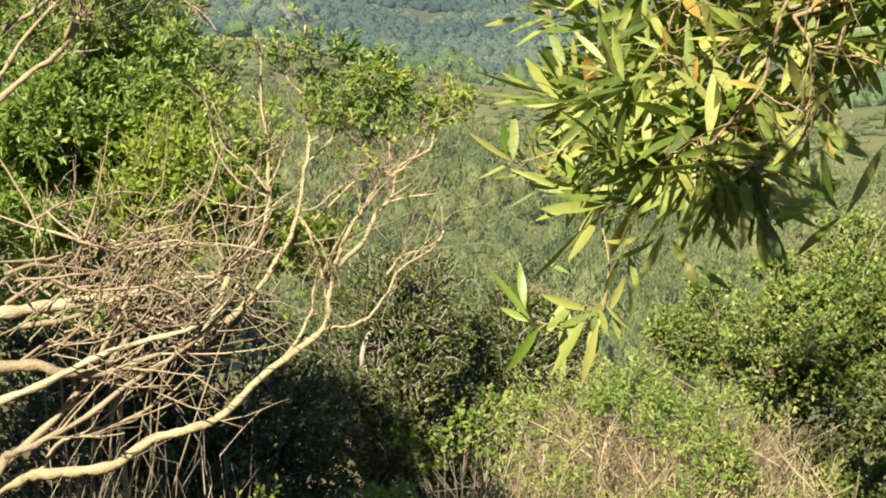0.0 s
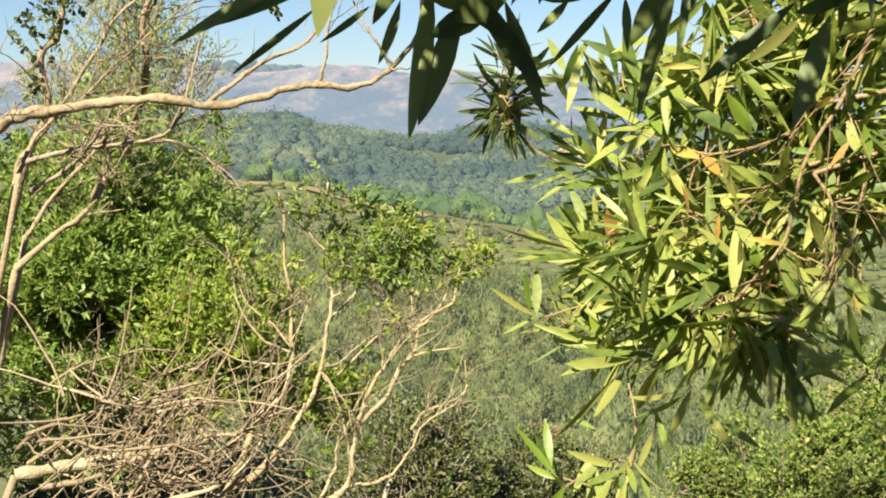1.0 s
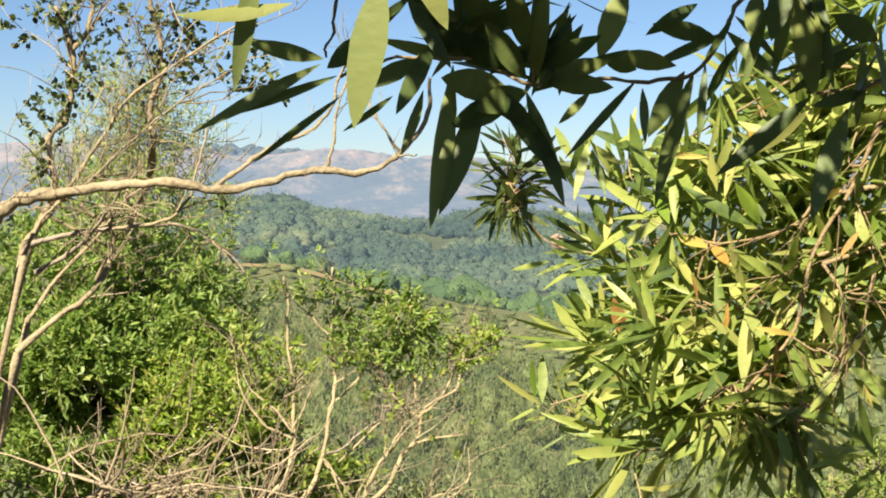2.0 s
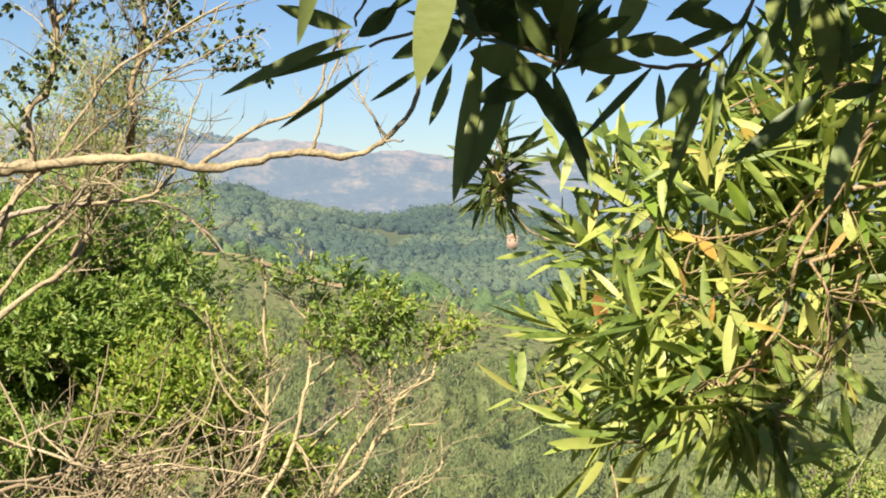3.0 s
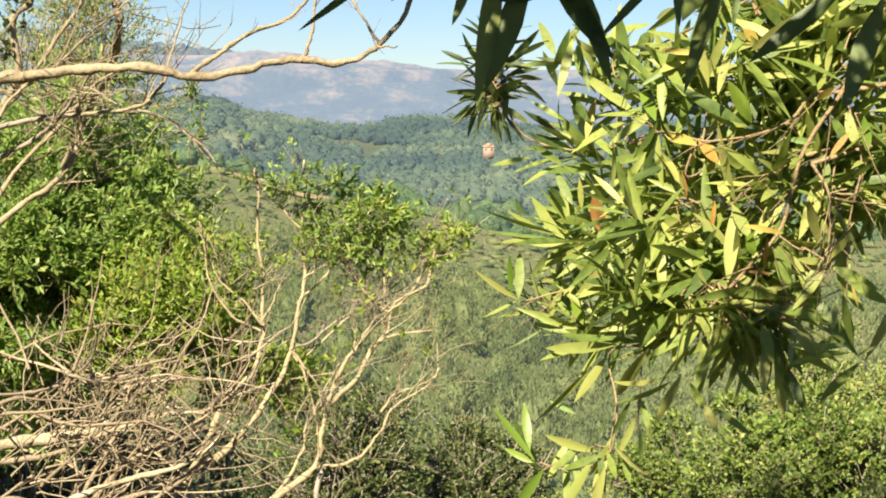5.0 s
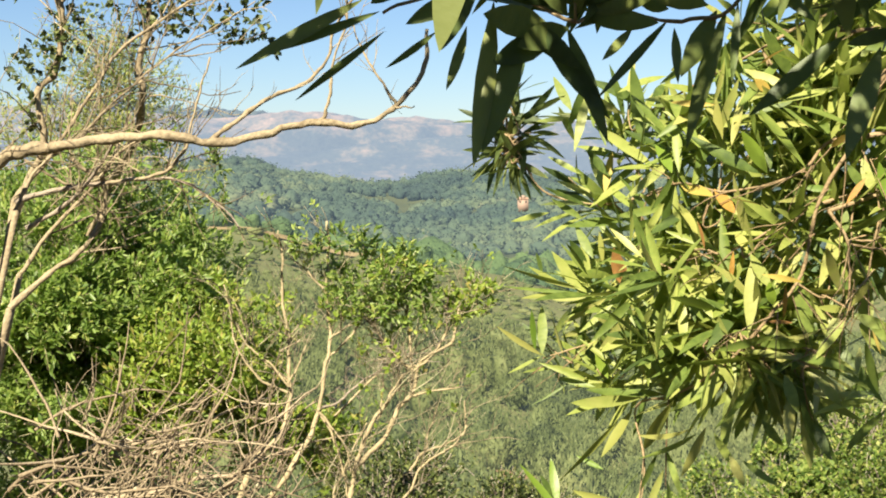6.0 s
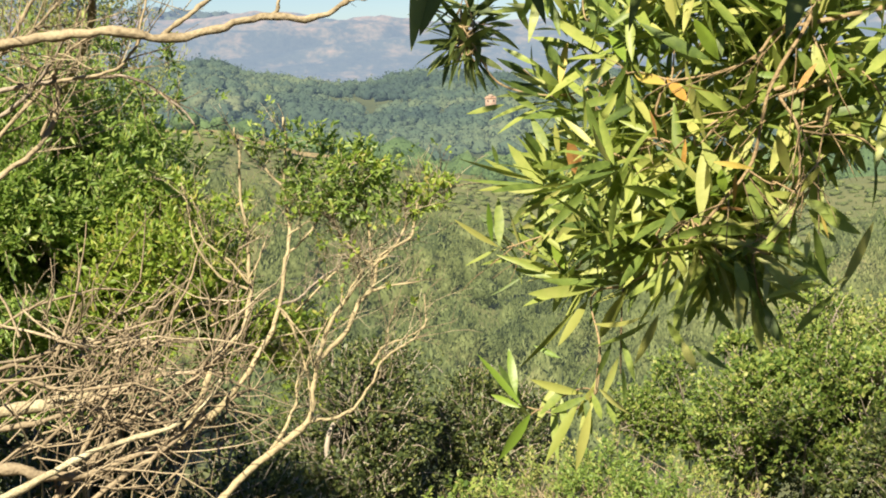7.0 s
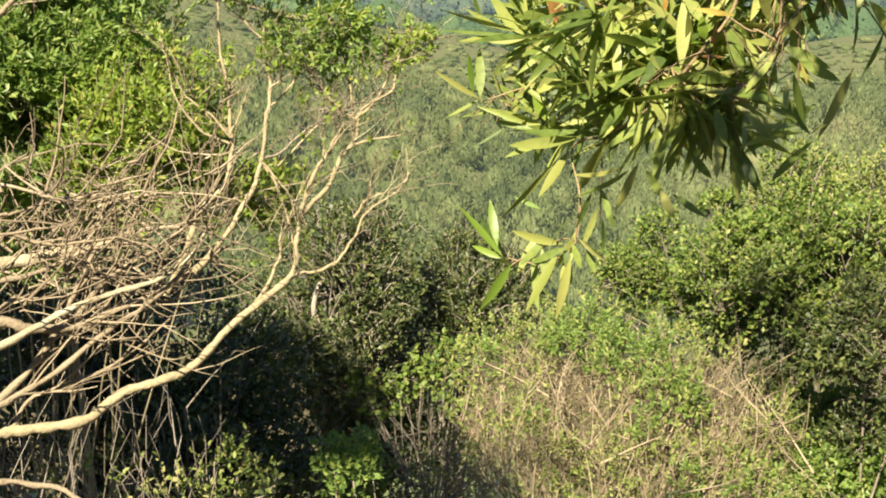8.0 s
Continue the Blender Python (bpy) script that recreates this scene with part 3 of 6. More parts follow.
limb = stem(bough, [(-22.61, -4.42, 2.5), (-21.50, -1.35, 2.45), (-20.68, 0.03, 2.4), (-19.68, 0.68, 2.37), (-18.28, 0.79, 2.35), (-17.87, 0.93, 2.3), (-16.03, 1.17, 2.3), (-13.65, 1.40, 2.25), (-11.60, 0.99, 2.25), (-9.54, 1.32, 2.25), (-7.34, 1.80, 2.25), (-5.11, 1.73, 2.25), (-3.39, 2.55, 2.25), (-2.30, 3.99, 2.25), (-2.02, 5.84, 2.25)], 0.0152, 0.0032, 12, 0.0024)
part("branch", bough, M_BARK, tree, "long sunlit tan branch, bare and bent")
b2 = Buf()
l2 = stem_part(tree, "side_branch", [(-11.77, 0.93, 2.25), (-11.20, 1.39, 2.25), (-10.28, 2.03, 2.25), (-9.09, 2.85, 2.28), (-7.40, 3.59, 2.3), (-6.43, 4.61, 2.3), (-6.09, 5.97, 2.3), (-5.20, 7.21, 2.3)], 0.0055, 0.002, M_BARK)
l3 = stem_part(tree, "side_branch", [(-6.89, 1.71, 2.25), (-6.56, 2.26, 2.25), (-6.33, 3.26, 2.25), (-6.16, 4.50, 2.25), (-5.64, 5.99, 2.25), (-5.47, 7.45, 2.25)], 0.0038, 0.0016, M_BARK)
l4 = stem_part(tree, "side_branch", [(-3.44, 2.52, 2.25), (-4.03, 3.45, 2.25), (-4.89, 4.90, 2.28), (-5.35, 6.23, 2.3)], 0.003, 0.0012, M_BARK)
stem_part(tree, "side_branch", [(-3.58, 2.49, 2.25), (-3.08, 2.46, 2.24), (-2.68, 2.47, 2.24)], 0.0025, 0.001, M_BARK)
l5 = stem_part(tree, "side_branch", [(-16.04, -0.70, 2.4), (-14.85, -0.52, 2.35), (-13.53, -0.24, 2.3), (-12.65, 0.86, 2.28), (-12.01, 2.96, 2.28), (-11.51, 4.68, 2.28)], 0.0035, 0.0015, M_BARK)
for ln, k in ((l2, 9), (l3, 6), (l4, 5), (l5, 4)):
    twigs(b2, ln, k, 0.10, 0.0011, 0.7, 0.35, sub=1, sides=4)
part("twig", b2, M_BARK, tree, kind="stuff")
t1 = stem_part(tree, "trunk", [(-20.46, -4.13, 2.7), (-19.58, -1.27, 2.65), (-18.57, 1.03, 2.6), (-18.75, 3.16, 2.6), (-18.08, 3.90, 2.6), (-17.69, 5.46, 2.6), (-17.70, 6.87, 2.6), (-18.36, 8.69, 2.6)], 0.0085, 0.005, M_BARK)
t1b = stem_part(tree, "trunk", [(-17.70, 6.87, 2.6), (-16.98, 7.85, 2.6), (-16.81, 9.26, 2.6)], 0.005, 0.004, M_BARK)
t2 = stem_part(tree, "trunk", [(-16.69, -1.76, 4.1), (-15.90, -0.52, 3.5), (-14.97, 0.99, 2.95), (-14.45, 2.96, 2.7), (-14.63, 4.16, 2.7), (-14.14, 5.86, 2.7), (-14.16, 7.53, 2.7), (-14.61, 9.39, 2.7)], 0.011, 0.005, M_BARK)
t3 = stem_part(tree, "trunk", [(-19.75, -1.26, 2.5), (-18.37, 0.44, 2.5), (-16.38, 3.38, 2.5), (-15.11, 5.11, 2.5), (-12.17, 7.12, 2.5), (-10.50, 8.20, 2.5)], 0.005, 0.002, M_BARK)
t4 = stem_part(tree, "trunk", [(-20.14, -5.89, 2.5), (-18.35, -4.35, 2.5), (-17.16, -3.57, 2.5), (-16.30, -2.16, 2.5), (-16.20, -0.83, 2.5), (-17.49, 0.42, 2.5)], 0.0062, 0.0035, M_BARK)
t5 = stem_part(tree, "trunk", [(-19.75, -4.59, 2.6), (-18.18, -2.44, 2.6), (-16.13, -0.23, 2.6), (-15.45, 1.24, 2.6), (-14.99, 2.22, 2.6)], 0.005, 0.003, M_BARK)
t6 = stem_part(tree, "trunk", [(-19.72, -1.73, 2.45), (-18.84, -0.04, 2.45), (-17.48, 0.95, 2.45), (-15.43, 2.94, 2.5), (-12.86, 4.97, 2.5), (-9.53, 7.04, 2.55)], 0.004, 0.0012, M_BARK)
u1 = stem_part(tree, "side_branch", [(-19.80, -1.40, 2.5), (-17.57, -0.86, 2.5), (-15.98, -0.69, 2.48), (-14.59, -0.52, 2.46), (-13.19, -0.59, 2.45), (-12.00, -1.15, 2.45), (-10.91, -2.08, 2.45), (-10.42, -2.80, 2.45)], 0.0062, 0.0014, M_GREY)
u2_ = stem_part(tree, "side_branch", [(-19.36, -2.56, 2.55), (-17.57, -1.45, 2.5), (-16.21, 0.13, 2.45), (-15.53, 1.27, 2.4)], 0.005, 0.0025, M_GREY)
u3 = stem_part(tree, "side_branch", [(-16.89, -2.85, 2.55), (-16.09, -1.36, 2.5), (-16.21, -0.46, 2.48), (-15.53, 0.51, 2.45), (-14.26, 1.33, 2.4)], 0.0042, 0.002, M_BARK)
u4 = stem_part(tree, "side_branch", [(-14.59, -0.52, 2.46), (-13.55, -0.17, 2.45), (-12.92, 0.57, 2.45), (-12.27, 1.32, 2.45)], 0.0026, 0.001, M_BARK)
u5 = stem_part(tree, "side_branch", [(-19.36, 0.35, 2.5), (-18.02, -0.53, 2.5), (-16.89, -1.07, 2.5), (-15.74, -2.11, 2.52), (-15.27, -3.53, 2.55)], 0.0036, 0.0015, M_BARK)
b4 = Buf()
for ln in (u1, u2_, u3, u4, u5):
    twigs(b4, ln, 9, 0.15, 0.0016, 0.75, 0.2, sub=2, sides=4)
for ln, k, s in ((t1, 16, 0.22), (t1b, 8, 0.2), (t2, 20, 0.24), (t3, 16, 0.2), (t4, 12, 0.18), (t5, 12, 0.2), (t6, 18, 0.2), (limb[:30], 8, 0.16)):
    twigs(b4, ln, k, s, 0.0018, 0.75, 0.35, sub=2, sides=4)
part("twig", b4, M_BARK, tree, "tangle of thin pale twigs", kind="stuff")
tuft = Buf()
for c, w, n in (((-17.38, 6.54, 2.6), 0.045, 26), ((-17.81, 4.74, 2.6), 0.04, 16), ((-14.04, 7.06, 2.7), 0.06, 46), ((-13.90, 5.63, 2.7), 0.04, 18), ((-12.23, 6.79, 2.65), 0.045, 26), ((-12.33, 5.95, 2.65), 0.03, 12), ((-10.98, 5.16, 2.6), 0.035, 18), ((-9.78, 5.93, 2.6), 0.045, 26), ((-19.40, 4.31, 2.6), 0.04, 14), ((-19.21, 8.06, 2.6), 0.06, 34), ((-16.48, 8.82, 2.6), 0.06, 30), ((-18.47, 2.58, 2.6), 0.04, 10), ((-13.23, 8.76, 2.7), 0.06, 34), ((-15.34, 7.70, 2.7), 0.05, 14), ((-11.02, 7.93, 2.6), 0.05, 14)):
    sprigs(tuft, at(c), (w, w, w * 0.9), int(n * 1.1), 0.0135, 6, 0.03, 0.0, 0.3, 0.4, gaps=0.1, freq=16)
rooted(tree, (-1.6, 2.3), [at((-22.61, -4.42, 2.5))], M_BARK, 0.02, 0.0125, "trunk")
rooted(tree, (-1.5, 2.75), [at((-20.46, -4.13, 2.7)), at((-19.75, -1.26, 2.5)), at((-20.14, -5.89, 2.5)), at((-19.75, -4.59, 2.6)), at((-19.72, -1.73, 2.45))], M_BARK, 0.011, 0.006, "trunk")
rooted(tree, (-1.3, 4.4), [at((-16.69, -1.76, 4.12))], M_BARK, 0.013, 0.0105, "trunk")
part("leaf_tuft", tuft, M_DARK, tree, "small dark green leaves against the sky", kind="stuff")

# feathery tree standing behind it
back = thing("feathery_tree", "pale green feathery tree standing behind bare branches", "tree")
bt = Buf()
bk = stem(bt, [(-16.73, -5.20, 9), (-16.67, -1.35, 9), (-16.60, 2.02, 9), (-16.76, 4.88, 9)], 0.035, 0.01)
part("trunk", bt, M_GREY, back)
rooted(back, (-2.6, 8.6), [bk[0]], M_GREY, 0.05, 0.035, "trunk")
bc = Buf()
for c, w, h, n in (((-16.86, 3.69, 9), 0.25, 0.3, 160), ((-15.68, 2.54, 9), 0.3, 0.35, 200), ((-17.76, 2.22, 9), 0.3, 0.4, 200), ((-15.18, 0.62, 9.1), 0.4, 0.4, 260), ((-18.42, 0.29, 9), 0.45, 0.4, 240), ((-16.32, -1.34, 9), 0.6, 0.4, 300), ((-16.50, -5.20, 9), 0.7, 0.6, 200), ((-16.42, -10.45, 9), 0.8, 0.8, 200)):
    sprigs(bc, at(c), (w, w, h), int(n * 1.3), 0.045, 12, 0.25, 0.2, 0.9, 0.1, gaps=0.2, flat=True)
part("crown", bc, M_OLIVE, back, kind="stuff")

# ---- leafy bush under the tree ----
bush = thing("coyote_bush", "dense sunlit green bush of small leaves", "bush")
lv, st = Buf(), Buf()
for c, w, n in (((-18.62, -6.07, 3.59), 0.151, 240), ((-17.45, -7.28, 3.59), 0.126, 180), ((-19.27, -8.43, 3.59), 0.164, 240), ((-19.38, -2.99, 3.78), 0.202, 260), ((-18.67, -5.13, 3.78), 0.252, 420), ((-16.27, -2.95, 3.78), 0.189, 300), ((-14.86, -3.55, 3.84), 0.139, 240), ((-14.66, -5.24, 3.78), 0.164, 300), ((-17.93, -7.99, 3.72), 0.239, 420), ((-14.54, -7.30, 3.72), 0.214, 420), ((-16.49, -10.38, 3.72), 0.252, 420), ((-19.72, -11.23, 3.78), 0.252, 360)) + (((-21.36, -6.05, 3.78), 0.315, 400), ((-21.30, -10.24, 3.78), 0.315, 400), ((-14.79, -1.24, 3.91), 0.151, 200), ((-13.08, -4.63, 4.03), 0.151, 160), ((-17.08, -6.10, 4.03), 0.252, 200), ((-17.84, -1.30, 4.03), 0.176, 160), ((-18.13, -7.70, 3.5), 0.093, 200), ((-19.11, -6.33, 3.5), 0.075, 130), ((-17.02, -5.95, 3.55), 0.076, 130), ((-18.66, -8.83, 3.7), 0.111, 200), ((-16.82, -8.37, 3.7), 0.095, 180), ((-17.74, -10.50, 3.8), 0.098, 160), ((-18.89, -11.18, 3.8), 0.082, 120)):
    sprigs(lv, at(c), (w, w, w), int(n * 1.8), 0.026, 9, 0.055, 0.6, 0.6, 0.165, st, 0.001, gaps=0.08, freq=7)
part("foliage", lv, M_SMALL, bush, kind="stuff")
lv = Buf()
for c, w, n in (((-12.22, -8.27, 3.59), 0.164, 330), ((-10.86, -9.24, 3.59), 0.113, 160), ((-13.14, -10.44, 3.59), 0.176, 320), ((-14.36, -8.50, 3.53), 0.126, 160), ((-9.53, -7.04, 3.46), 0.063, 36), ((-9.70, -11.66, 3.59), 0.113, 160), ((-7.73, -11.66, 3.59), 0.101, 130), ((-12.29, -5.84, 3.72), 0.076, 60), ((-13.41, -8.85, 3.4), 0.088, 150), ((-11.60, -9.32, 3.4), 0.080, 140), ((-10.00, -10.29, 3.4), 0.066, 100), ((-12.31, -11.03, 3.4), 0.066, 90), ((-7.36, -12.22, 3.4), 0.061, 100), ((-8.50, -11.25, 3.4), 0.044, 50), ((-15.18, -10.29, 3.5), 0.075, 110), ((-6.32, -13.67, 3.4), 0.044, 40)):
    sprigs(lv, at(c), (w, w, w), int(n * 1.7), 0.022, 9, 0.045, 0.6, 0.6, 0.18, st, 0.001, gaps=0.12, freq=8)
part("foliage", lv, M_SMALL_GOLD, bush, "yellow-green sunlit leaves", kind="stuff")
part("stem", st, M_TWIG, bush, kind="stuff")
rooted(bush, (-1.3, 3.95), [at(c) for c in ((-18.67, -5.13, 3.78), (-16.27, -2.95, 3.78), (-14.23, -5.12, 3.78), (-17.93, -7.99, 3.72), (-14.54, -7.30, 3.72), (-12.22, -8.27, 3.59), (-16.49, -10.38, 3.72), (-13.14, -10.44, 3.59), (-9.70, -11.66, 3.59))], M_TWIG, 0.006, 0.002)

# unseen brush off to the left, added to shade the gully and undergrowth
bank = thing("coyote_bush", "tall green brush added out of view to shade the gully", "bush")
bl, bs = Buf(), Buf()
for c, w in (((-1.6, 1.9, 1.25), 0.4), ((-1.6, 2.65, 0.4), 0.36), ((-2.2, 2.0, 2.1), 0.45), ((-2.4, 2.5, 1.5), 0.55), ((-2.4, 2.4, 2.8), 0.5), ((-2.9, 2.2, 3.4), 0.7), ((-2.3, 3.2, 2.0), 0.5), ((-2.1, 2.3, 0.6), 0.55)):
    sprigs(bl, c, (w, w, w), int(1700 * w), 0.045, 8, 0.1, 0.1, 0.45, 0.36, bs, 0.0015, gaps=0.6, freq=3, flat=True)
part("foliage", bl, M_SMALL, bank, kind="stuff")
part("stem", bs, M_TWIG, bank, kind="stuff")
rooted(bank, (-2.1, 2.3), [(-1.6, 1.9, 1.25), (-1.6, 2.65, 0.4), (-2.2, 2.0, 2.1), (-2.4, 2.5, 1.5), (-2.4, 2.4, 2.8), (-2.9, 2.2, 3.4), (-2.3, 3.2, 2.0)], M_GREY, 0.03, 0.008)

# never in view: added behind the viewer to hold back low sky light
sky_screen = thing("coyote_bush", "tall brush added unseen behind the lookout to block sky light", "bush")
hl = Buf()
for k in range(11):
    c = (-5.0 + k * 0.95, -2.6 - 0.4 * (k % 2) - 0.03 * (k - 5) ** 2, 1.3 + 0.4 * (k % 3))
    sprigs(hl, c, (0.8, 0.5, 1.4), 420, 0.11, 8, 0.2, 0.1, 0.45, 0.36, gaps=0.5, freq=2, flat=True)
part("foliage", hl, M_DARK, sky_screen, kind="stuff")
for k in range(11):
    x, y = -5.0 + k * 0.95, -2.6 - 0.4 * (k % 2) - 0.03 * (k - 5) ** 2
    rooted(sky_screen, (x, y), [(x, y, 1.9), (x + 0.3, y, 2.2)], M_GREY, 0.03, 0.008)

# ---- thin stems of a half-bare shrub ----
shrub = thing("half_bare_shrub", "half-bare shrub with arching tan stems and leafy tops", "shrub")
s3 = Buf()
a1 = stem_part(shrub, "stem", [(-21.06, -22.07, 2.5), (-19.53, -21.41, 2.5), (-18.07, -21.45, 2.5), (-15.83, -21.38, 2.5), (-14.09, -20.37, 2.5), (-11.89, -19.98, 2.5), (-10.69, -19.47, 2.5), (-9.18, -18.11, 2.5), (-7.28, -16.74, 2.5), (-6.07, -15.82, 2.5), (-5.82, -14.58, 2.5), (-5.54, -13.22, 2.5), (-4.94, -11.62, 2.5), (-3.86, -10.18, 2.5), (-3.42, -9.32, 2.5)], 0.0125, 0.003, M_CREAM)
a2 = stem_part(shrub, "stem", [(-6.12, -15.86, 2.5), (-4.90, -15.75, 2.5), (-3.84, -15.22, 2.5), (-3.15, -14.32, 2.5), (-2.47, -13.22, 2.5), (-1.15, -12.39, 2.5), (-0.56, -11.53, 2.5)], 0.004, 0.0015, M_CREAM)
a3 = stem_part(shrub, "stem", [(-8.09, -17.31, 2.5), (-7.31, -16.37, 2.5), (-6.67, -15.16, 2.5), (-6.34, -13.80, 2.5), (-5.07, -11.37, 2.52)], 0.004, 0.0015, M_CREAM)
a3b = stem_part(shrub, "stem", [(-5.54, -13.22, 2.5), (-4.34, -12.15, 2.5), (-3.64, -10.81, 2.5), (-3.06, -10.26, 2.5), (-2.54, -8.74, 2.5), (-1.25, -7.91, 2.5), (-0.90, -6.45, 2.5)], 0.006, 0.002, M_CREAM)
a4 = stem_part(shrub, "stem", [(-11.84, -16.41, 2.5), (-10.67, -14.28, 2.5), (-10.06, -12.84, 2.5), (-8.85, -11.67, 2.5), (-8.43, -10.26, 2.5), (-8.48, -8.86, 2.5), (-8.44, -7.51, 2.5), (-8.66, -5.80, 2.5), (-8.64, -4.12, 2.5), (-8.79, -2.92, 2.5)], 0.0065, 0.002, M_CREAM)
a5 = stem_part(shrub, "stem", [(-10.51, -15.53, 2.5), (-9.15, -14.14, 2.5), (-7.76, -12.23, 2.5), (-7.16, -10.65, 2.5), (-6.85, -8.93, 2.5), (-6.57, -7.60, 2.5), (-6.75, -5.64, 2.5), (-6.58, -3.71, 2.5), (-6.65, -2.52, 2.5)], 0.0065, 0.002, M_CREAM)
a6 = stem_part(shrub, "stem", [(-7.22, -10.77, 2.5), (-6.49, -12.05, 2.5), (-6.03, -13.82, 2.5), (-5.88, -14.83, 2.5)], 0.003, 0.002, M_CREAM)
a7 = stem_part(shrub, "stem", [(-8.46, -9.97, 2.5), (-9.79, -9.28, 2.5), (-10.71, -7.88, 2.5), (-10.93, -6.66, 2.5), (-11.17, -5.20, 2.5)], 0.0025, 0.0012, M_CREAM)
a8 = stem_part(shrub, "stem", [(-8.47, -9.47, 2.5), (-9.49, -8.56, 2.5), (-10.14, -7.43, 2.5), (-10.85, -5.70, 2.5)], 0.0022, 0.001, M_CREAM)
a9 = stem_part(shrub, "stem", [(-6.78, -8.57, 2.5), (-5.99, -7.87, 2.5), (-5.33, -7.03, 2.5), (-4.79, -6.20, 2.5)], 0.0025, 0.0012, M_CREAM)
a10 = stem_part(shrub, "stem", [(-6.45, -11.06, 2.55), (-4.60, -9.29, 2.55), (-3.31, -8.59, 2.55), (-1.52, -7.79, 2.55)], 0.0025, 0.0012, M_CREAM)
a11 = stem_part(shrub, "stem", [(-3.00, -10.22, 2.55), (-3.02, -8.73, 2.55), (-3.13, -7.24, 2.55), (-3.20, -6.02, 2.55)], 0.004, 0.0015, M_CREAM)
a12 = stem_part(shrub, "stem", [(-2.98, -9.10, 2.55), (-3.81, -8.45, 2.55), (-4.50, -7.44, 2.55), (-4.82, -6.33, 2.55)], 0.003, 0.0012, M_CREAM)
a13 = stem_part(shrub, "stem", [(-2.93, -8.98, 2.55), (-1.92, -8.27, 2.55), (-1.38, -7.30, 2.55), (-0.23, -6.35, 2.55), (0.79, -5.65, 2.55)], 0.003, 0.001, M_CREAM)
extra = []
for r0, places in ((0.0026, ((-8.45, -9.66), (-9.27, -8.68), (-10.22, -7.85), (-10.66, -6.96), (-10.98, -6.04))), (0.0024, ((-8.45, -9.66), (-7.91, -8.57), (-7.57, -7.67))), (0.0020, ((-6.86, -5.51), (-7.49, -4.75), (-8.25, -4.05))), (0.0022, ((-6.70, -7.75), (-6.11, -7.33), (-5.35, -6.91))), (0.0026, ((-7.13, -10.84), (-6.41, -11.74), (-5.89, -12.63), (-5.80, -13.50))), (0.0026, ((-4.58, -11.32), (-4.28, -10.08), (-4.33, -9.33))), (0.0028, ((-4.58, -11.24), (-3.91, -10.10), (-3.37, -9.27)))):
    extra.append(stem_part(shrub, "stem", [(*q, 2.47) for q in places], r0, r0 * 0.4, M_CREAM))
for r0, places in ((0.0028, ((-2.91, -9.13), (-3.77, -8.41), (-4.37, -7.59), (-4.73, -6.95))), (0.0028, ((-2.92, -9.18), (-2.01, -8.36), (-1.48, -7.43), (-1.42, -6.23))), (0.0020, ((-3.04, -9.00), (-3.78, -8.73), (-4.46, -8.63))), (0.0030, ((-3.00, -10.25), (-1.93, -10.03), (-0.86, -9.89))), (0.0028, ((-3.18, -13.48), (-2.46, -12.68), (-1.49, -12.34), (-0.66, -11.81), (-0.72, -10.44))), (0.0022, ((-2.46, -12.68), (-2.24, -11.89), (-1.96, -11.03))), (0.0020, ((-1.34, -6.93), (-0.57, -6.45), (-0.06, -6.09)))):
    extra.append(stem_part(shrub, "stem", [(*q, 2.5) for q in places], r0, r0 * 0.4, M_CREAM))
extra.append(stem_part(shrub, "stem", [(-7.10, -10.70, 2.5), (-6.23, -10.38, 2.53), (-5.20, -9.55, 2.55), (-4.30, -8.96, 2.55), (-3.27, -8.30, 2.55)], 0.0032, 0.0012, M_GREY))
knot = Buf()
for ln in extra[7:10] + extra[-1:]:
    twigs(knot, ln, 14, 0.07, 0.0013, 0.8, 0.2, sub=2, sides=3, sway=0.5)
part("twig", knot, M_GREY, shrub, "knot of grey dead twigs under the leaves", kind="stuff")
ends = []
for ln in extra:
    twigs(s3, ln, 7, 0.09, 0.0010, 0.6, 0.4, sub=2, sides=3, ends=ends)
for ln, k, s in ((a1[55:], 8, 0.15), (a2, 8, 0.14), (a3, 5, 0.12), (a3b, 8, 0.14), (a4[20:], 12, 0.08), (a5[25:], 12, 0.08), (a6, 4, 0.1), (a7, 6, 0.1), (a8, 5, 0.1), (a9, 5, 0.08), (a10, 8, 0.1), (a11, 10, 0.12), (a12, 9, 0.12), (a13, 10, 0.12)):
    twigs(s3, ln, int(k * 1.6), s * 1.1, 0.0013, 0.55, 0.4, sub=2, sides=3, ends=ends)
rooted(shrub, (-1.5, 2.1), [at((-21.06, -22.07, 2.5))], M_CREAM, 0.016, 0.0125)
tops = Buf()
for c, w, h in (((-5.69, -5.55, 2.5), 0.048, 0.048), ((-4.56, -5.22, 2.5), 0.054, 0.048), ((-5.35, -6.43, 2.5), 0.059, 0.030), ((-3.32, -5.38, 2.5), 0.048, 0.048), ((-3.86, -6.48, 2.5), 0.048, 0.024), ((-2.34, -6.15, 2.5), 0.038, 0.030), ((-5.66, -4.81, 2.5), 0.032, 0.024)):
    sprigs(tops, at(c), (w, 0.05, h), int(26000 * w * h), 0.015, 9, 0.026, 0.2, 0.6, 0.2, s3, 0.0007, gaps=0.12, freq=22)
